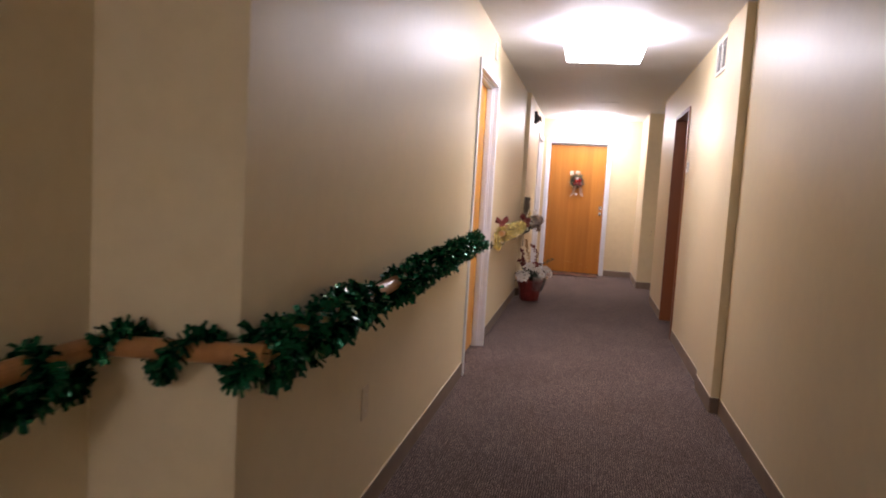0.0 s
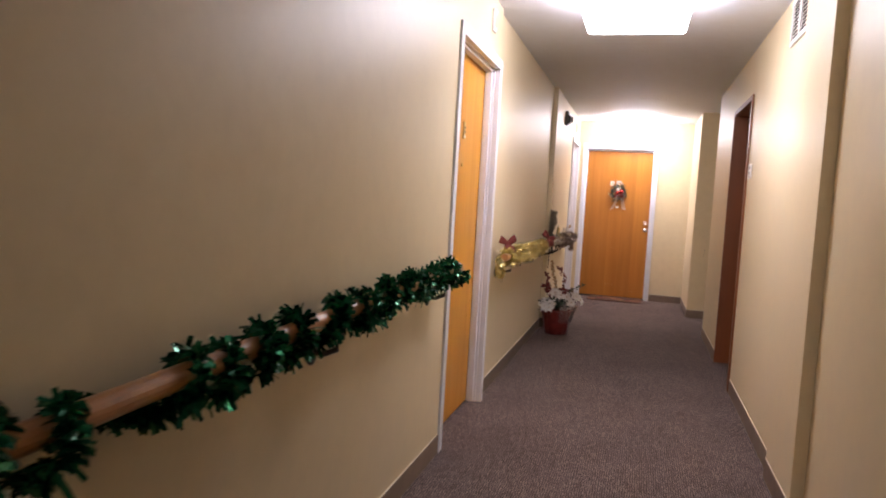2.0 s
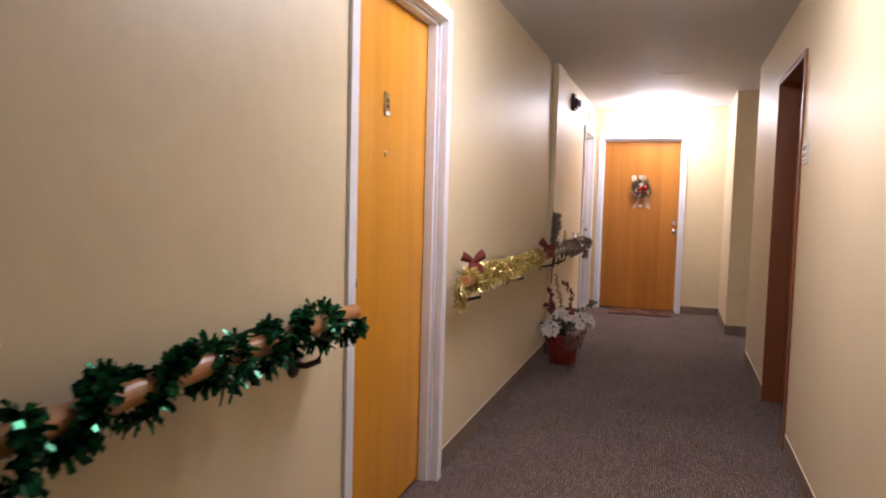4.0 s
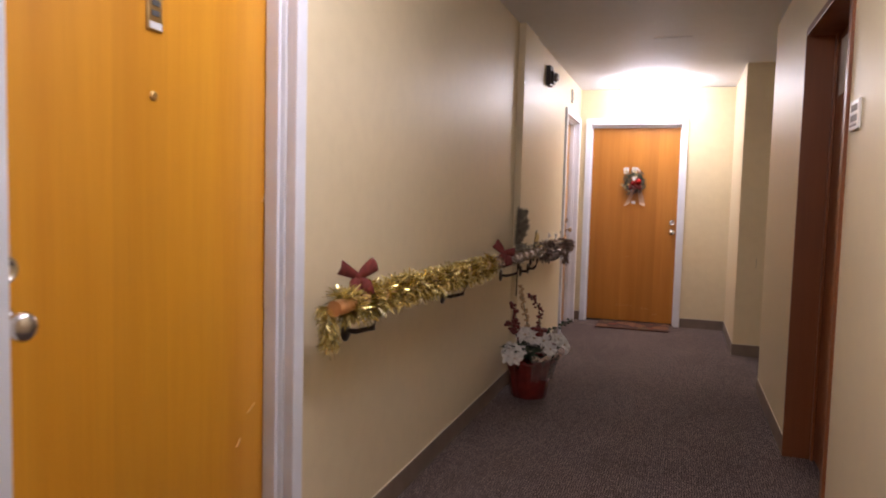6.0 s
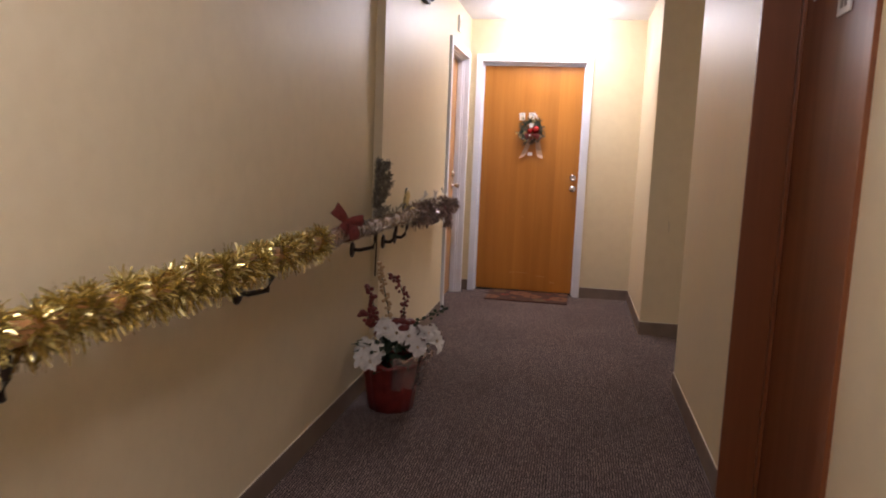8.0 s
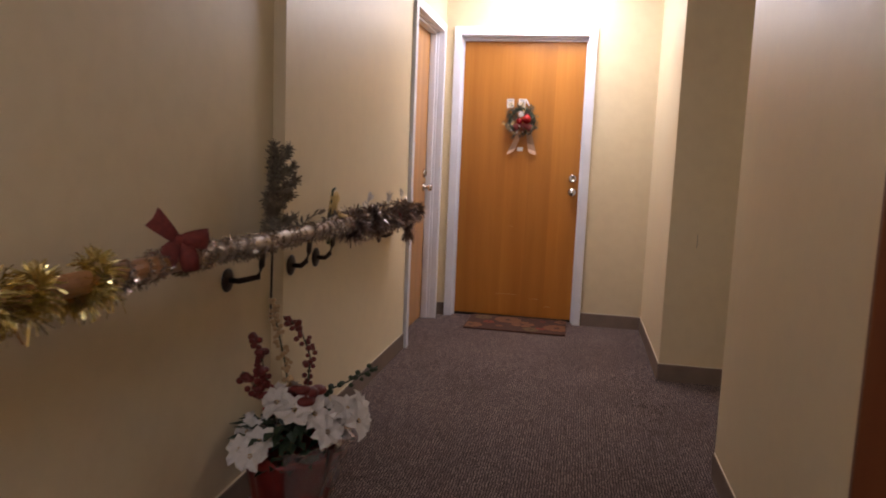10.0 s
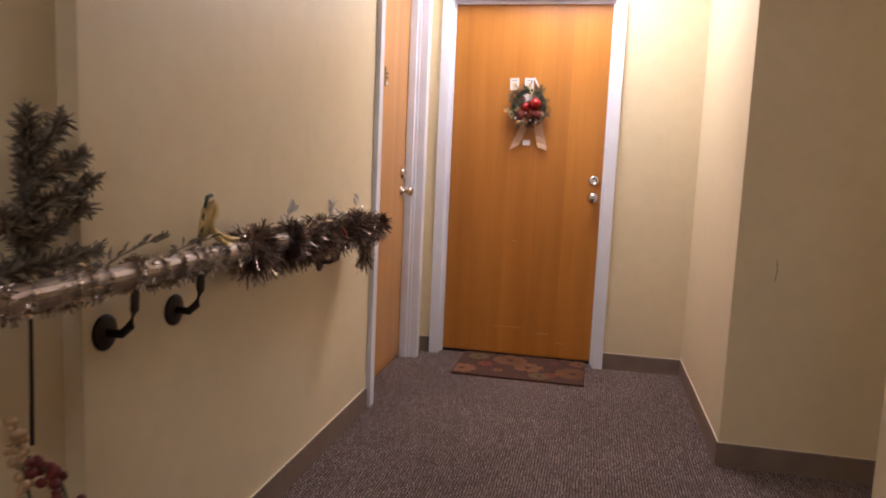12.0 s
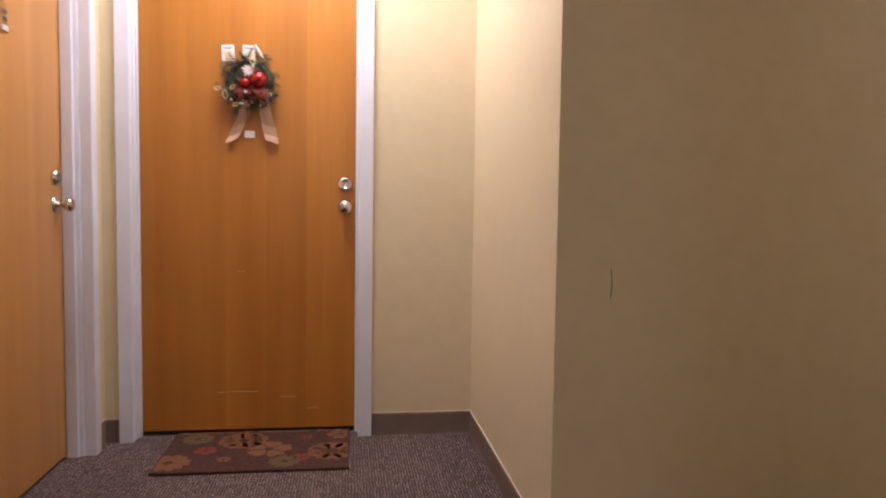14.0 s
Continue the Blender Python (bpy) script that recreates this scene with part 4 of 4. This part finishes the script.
# ---- wreath on the end door ----
def wreath(x, z):
    rng = random.Random(44)
    y = FACE
    w = base_of("door_wreath", "small pine wreath with red balls and pink ribbon tails", "wreath", pose(x, y, z))
    R = 0.084
    bm = bmesh.new()
    ring = [(R * math.cos(a), -0.02, R * math.sin(a)) for a in (2 * math.pi * k / 28 for k in range(29))]
    tube(bm, ring, 0.014, 8)
    part("ring", bm, LEAF, w)
    verts, faces = [], []
    for k in range(84):
        # each twig is a short bottlebrush that leaves the ring at a slant
        a = 2 * math.pi * k / 84 + rng.uniform(-0.08, 0.08)
        out = Vector((math.cos(a), 0, math.sin(a)))
        tan = Vector((-math.sin(a), 0, math.cos(a)))
        stem = out * rng.uniform(-1.5, 0.8) + tan * rng.choice((-1, 1)) * rng.uniform(0.3, 1.0) + Vector((0, rng.uniform(-0.7, 0.0), 0))
        stem = stem.normalized() * rng.uniform(0.04, 0.07)
        for _ in range(46):
            u = rng.random()
            p = out * R + Vector((0, -0.022, 0)) + stem * u
            d = (Vector((rng.gauss(0, 1), rng.gauss(0, 1), rng.gauss(0, 1))).normalized() + stem.normalized() * 0.7).normalized()
            ln = rng.uniform(0.012, 0.026)
            sd = d.cross(Vector((rng.gauss(0, 1), rng.gauss(0, 1), rng.gauss(0, 1)))).normalized() * 0.0013
            e = p + d * ln
            e.y = min(e.y, -0.002)
            n = len(verts)
            verts += [p - sd, p + sd, e + sd * 0.5, e - sd * 0.5]
            faces.append((n, n + 1, n + 2, n + 3))
    me = bpy.data.meshes.new("needles")
    me.from_pydata([tuple(v) for v in verts], [], faces)
    me.materials.append(PINE)
    nd = new("needles", me)
    nd.parent = w
    tagged(nd, "dull grey-green pine needles", kind="stuff")
    for bx, bz, r in ((0.038, 0.012, 0.034), (-0.014, -0.004, 0.023)):
        bm = bmesh.new()
        bmesh.ops.create_uvsphere(bm, u_segments=24, v_segments=14, radius=r)
        part("ball", bm, RED_GLOSS, w, "glossy red ball", pose(bx, -0.06, bz), True)
    # red bow under the balls
    for sgn in (-1, 1):
        bm = bmesh.new()
        pts = [(sgn * 0.062 * 0.5 * (1 - math.cos(q)) + 0.008, -0.055 - 0.016 * math.sin(q), -0.028 - 0.024 * 0.5 * (1 - math.cos(q))) for q in (2 * math.pi * k / 14 for k in range(15))]
        cloth(bm, pts, [0.022 + 0.03 * 0.5 * (1 - math.cos(2 * math.pi * k / 14)) for k in range(15)], (0.3 * sgn, 0.1, 1))
        part("bow_loop", bm, RED_RIBBON, w, "dark red cloth loop", smooth=True)
    for k in range(34):
        bm = bmesh.new()
        p = Vector((rng.gauss(0.0, 0.04), -0.062 + rng.uniform(-0.01, 0.01), -0.05 + rng.gauss(0, 0.022)))
        bmesh.ops.create_icosphere(bm, subdivisions=2, radius=rng.uniform(0.004, 0.0065), matrix=Matrix.Translation(p))
        part("berry", bm, RED_BERRY if k % 4 else WHITE_PETAL, w, smooth=True)
    for k in range(9):
        bm = bmesh.new()
        q = 2 * math.pi * k / 9
        d = Vector((math.cos(q), -0.3, math.sin(q)))
        c = Vector((0.0, -0.07, 0.045))
        cloth(bm, [c, c + d * 0.012, c + d * rng.uniform(0.02, 0.028)], [0.004, 0.009, 0.003], (-math.sin(q), 0.4, math.cos(q)))
        part("gilt_leaf", bm, WHITE_PETAL, w)
    for (px, pz), tilt, size in (((-0.12, -0.026), 0, 1.0), ((-0.092, -0.05), 110, 1.25), ((-0.062, -0.02), 45, 0.9), ((0.015, 0.088), 100, 1.35), ((0.012, 0.052), 60, 0.9), ((0.08, -0.046), 20, 0.8), ((0.05, -0.06), 150, 0.7), ((-0.05, -0.088), 15, 0.9)):
        bm = bmesh.new()
        c, sn = math.cos(radians(tilt)), math.sin(radians(tilt))
        pts = [(px + size * (0.014 * math.cos(a) * c - 0.007 * math.sin(a) * sn), -0.06,
                pz + size * (0.014 * math.cos(a) * sn + 0.007 * math.sin(a) * c)) for a in (2 * math.pi * k / 12 for k in range(13))]
        tube(bm, pts, 0.002, 6)
        part("gold_loop", bm, GOLD_RIBBON, w)
    for sx, end in ((-0.012, -0.074), (0.058, 0.088)):
        bm = bmesh.new()
        cloth(bm, [(sx, -0.045, -0.07), (sx + (end - sx) * 0.2, -0.035, -0.12), (sx + (end - sx) * 0.5, -0.022, -0.165), (sx + (end - sx) * 0.8, -0.02, -0.205), (end, -0.03, -0.232)],
              [0.036, 0.05, 0.056, 0.06, 0.052], (1, 0.2, 0.45 if sx < 0 else -0.3), 0.0004)
        part("ribbon_tail", bm, BEIGE_RIBBON, w, "dusty pink ribbon tail")
    for cx, cz, tw in ((-0.088, 0.124, -3), (-0.006, 0.126, 2)):
        c = part("card", boxes((-0.025, -0.006, -0.032, 0.025, -0.0045, 0.032)), CARD, w, "small white card", pose(cx, 0, cz, 0, tw, 0))
        part("print_bar", boxes((-0.016, -0.0072, 0.016, 0.016, -0.0062, 0.022)), GREY_INK, c)
        part("print_patch", boxes((-0.016, -0.0072, -0.028, 0.018, -0.0062, 0.008)), BEIGE_PLATE, c)
    bm = bmesh.new()
    cloth(bm, [(0.018, -0.012, 0.158), (0.036, -0.014, 0.13), (0.05, -0.012, 0.106)], [0.012, 0.012, 0.008], (1, 0.2, 0.5))
    part("hanging_strap", bm, CARD, w, "white strap")
    part("card", boxes((-0.02, -0.006, -0.014, 0.02, -0.0045, 0.014)), CARD, w, at=pose(-0.004, 0, -0.2))
    return w


wreath(0.105, 1.444)


# ---- door mat ----
def door_mat(x0, y0, x1, y1):
    m = thing("door_mat", boxes((x0, y0, 0.0005, x1, y1, 0.011), bevel=0.003), MAT_BROWN, "brown door mat with orange flower pattern on the carpet", "door mat")
    rng = random.Random(55)
    z = 0.0114

    def flower(cx, cy, r, petals, mat, hole):
        bm = bmesh.new()
        for k in range(petals):
            a = 2 * math.pi * k / petals + cx * 7
            d, s = Vector((math.cos(a), math.sin(a), 0)), Vector((-math.sin(a), math.cos(a), 0))
            c = Vector((cx, cy, z))
            outline = [(hole, 0.10), (0.6, 0.40), (0.92, 0.34), (0.97, 0.12), (0.86, 0.0), (0.97, -0.12), (0.92, -0.34), (0.6, -0.40), (hole, -0.10)]
            pts = [c + d * r * u + s * r * v for u, v in outline]
            pts = [p for p in pts]
            vs = [bm.verts.new((min(max(p.x, x0 + 0.006), x1 - 0.006), min(max(p.y, y0 + 0.006), y1 - 0.006), p.z)) for p in pts]
            bm.faces.new(vs)
        part("mat_flower", bm, mat, m)

    for fx, fy, r, n, mat in ((0.06, 0.10, 0.085, 6, MAT_ORANGE), (0.40, 0.33, 0.10, 8, MAT_ORANGE), (0.56, 0.22, 0.09, 5, MAT_ORANGE), (0.91, 0.18, 0.10, 8, MAT_ORANGE),
                              (0.95, 0.38, 0.06, 5, MAT_ORANGE), (0.14, 0.36, 0.065, 6, MAT_OLIVE), (0.34, 0.12, 0.028, 5, MAT_ORANGE), (0.76, 0.35, 0.026, 4, MAT_RED),
                              (0.66, 0.08, 0.06, 6, MAT_OLIVE), (0.22, 0.22, 0.045, 5, MAT_RED), (0.75, 0.12, 0.04, 5, MAT_RED)):
        flower(x0 + fx * (x1 - x0), y0 + fy / 0.45 * (y1 - y0), r, n, mat, 0.2)
    bm = bmesh.new()
    for k in range(18):
        u = rng.random()
        px, py = x0 + u * (x1 - x0), y1 - 0.02
        ln = rng.uniform(0.01, 0.03)
        vs = [bm.verts.new(p) for p in ((max(px - ln, x0 + 0.005), py - 0.007, z), (min(px + ln, x1 - 0.005), py - 0.008, z), (min(px + ln, x1 - 0.005), py + 0.005, z), (max(px - ln, x0 + 0.005), py + 0.004, z))]
        bm.faces.new(vs)
        bmesh.ops.translate(bm, vec=(0, 0, 0.0002 * k), verts=vs)
    part("edge_fleck", bm, MAT_ORANGE, m, kind="stuff")


door_mat(-0.19, 11.385, 0.51, 11.835)


# fine curved scratch in the paint of the wall return
bm = bmesh.new()
tube(bm, [(1.167 + 0.012 * math.sin(1.9 * u) - 0.012 * u, RB - 0.0004, 0.735 + 0.075 * u) for u in (0, 0.25, 0.5, 0.75, 1.0)], 0.0011, 6)
part("scratch", bm, INK, bpy.data.objects["wall_east_4"])
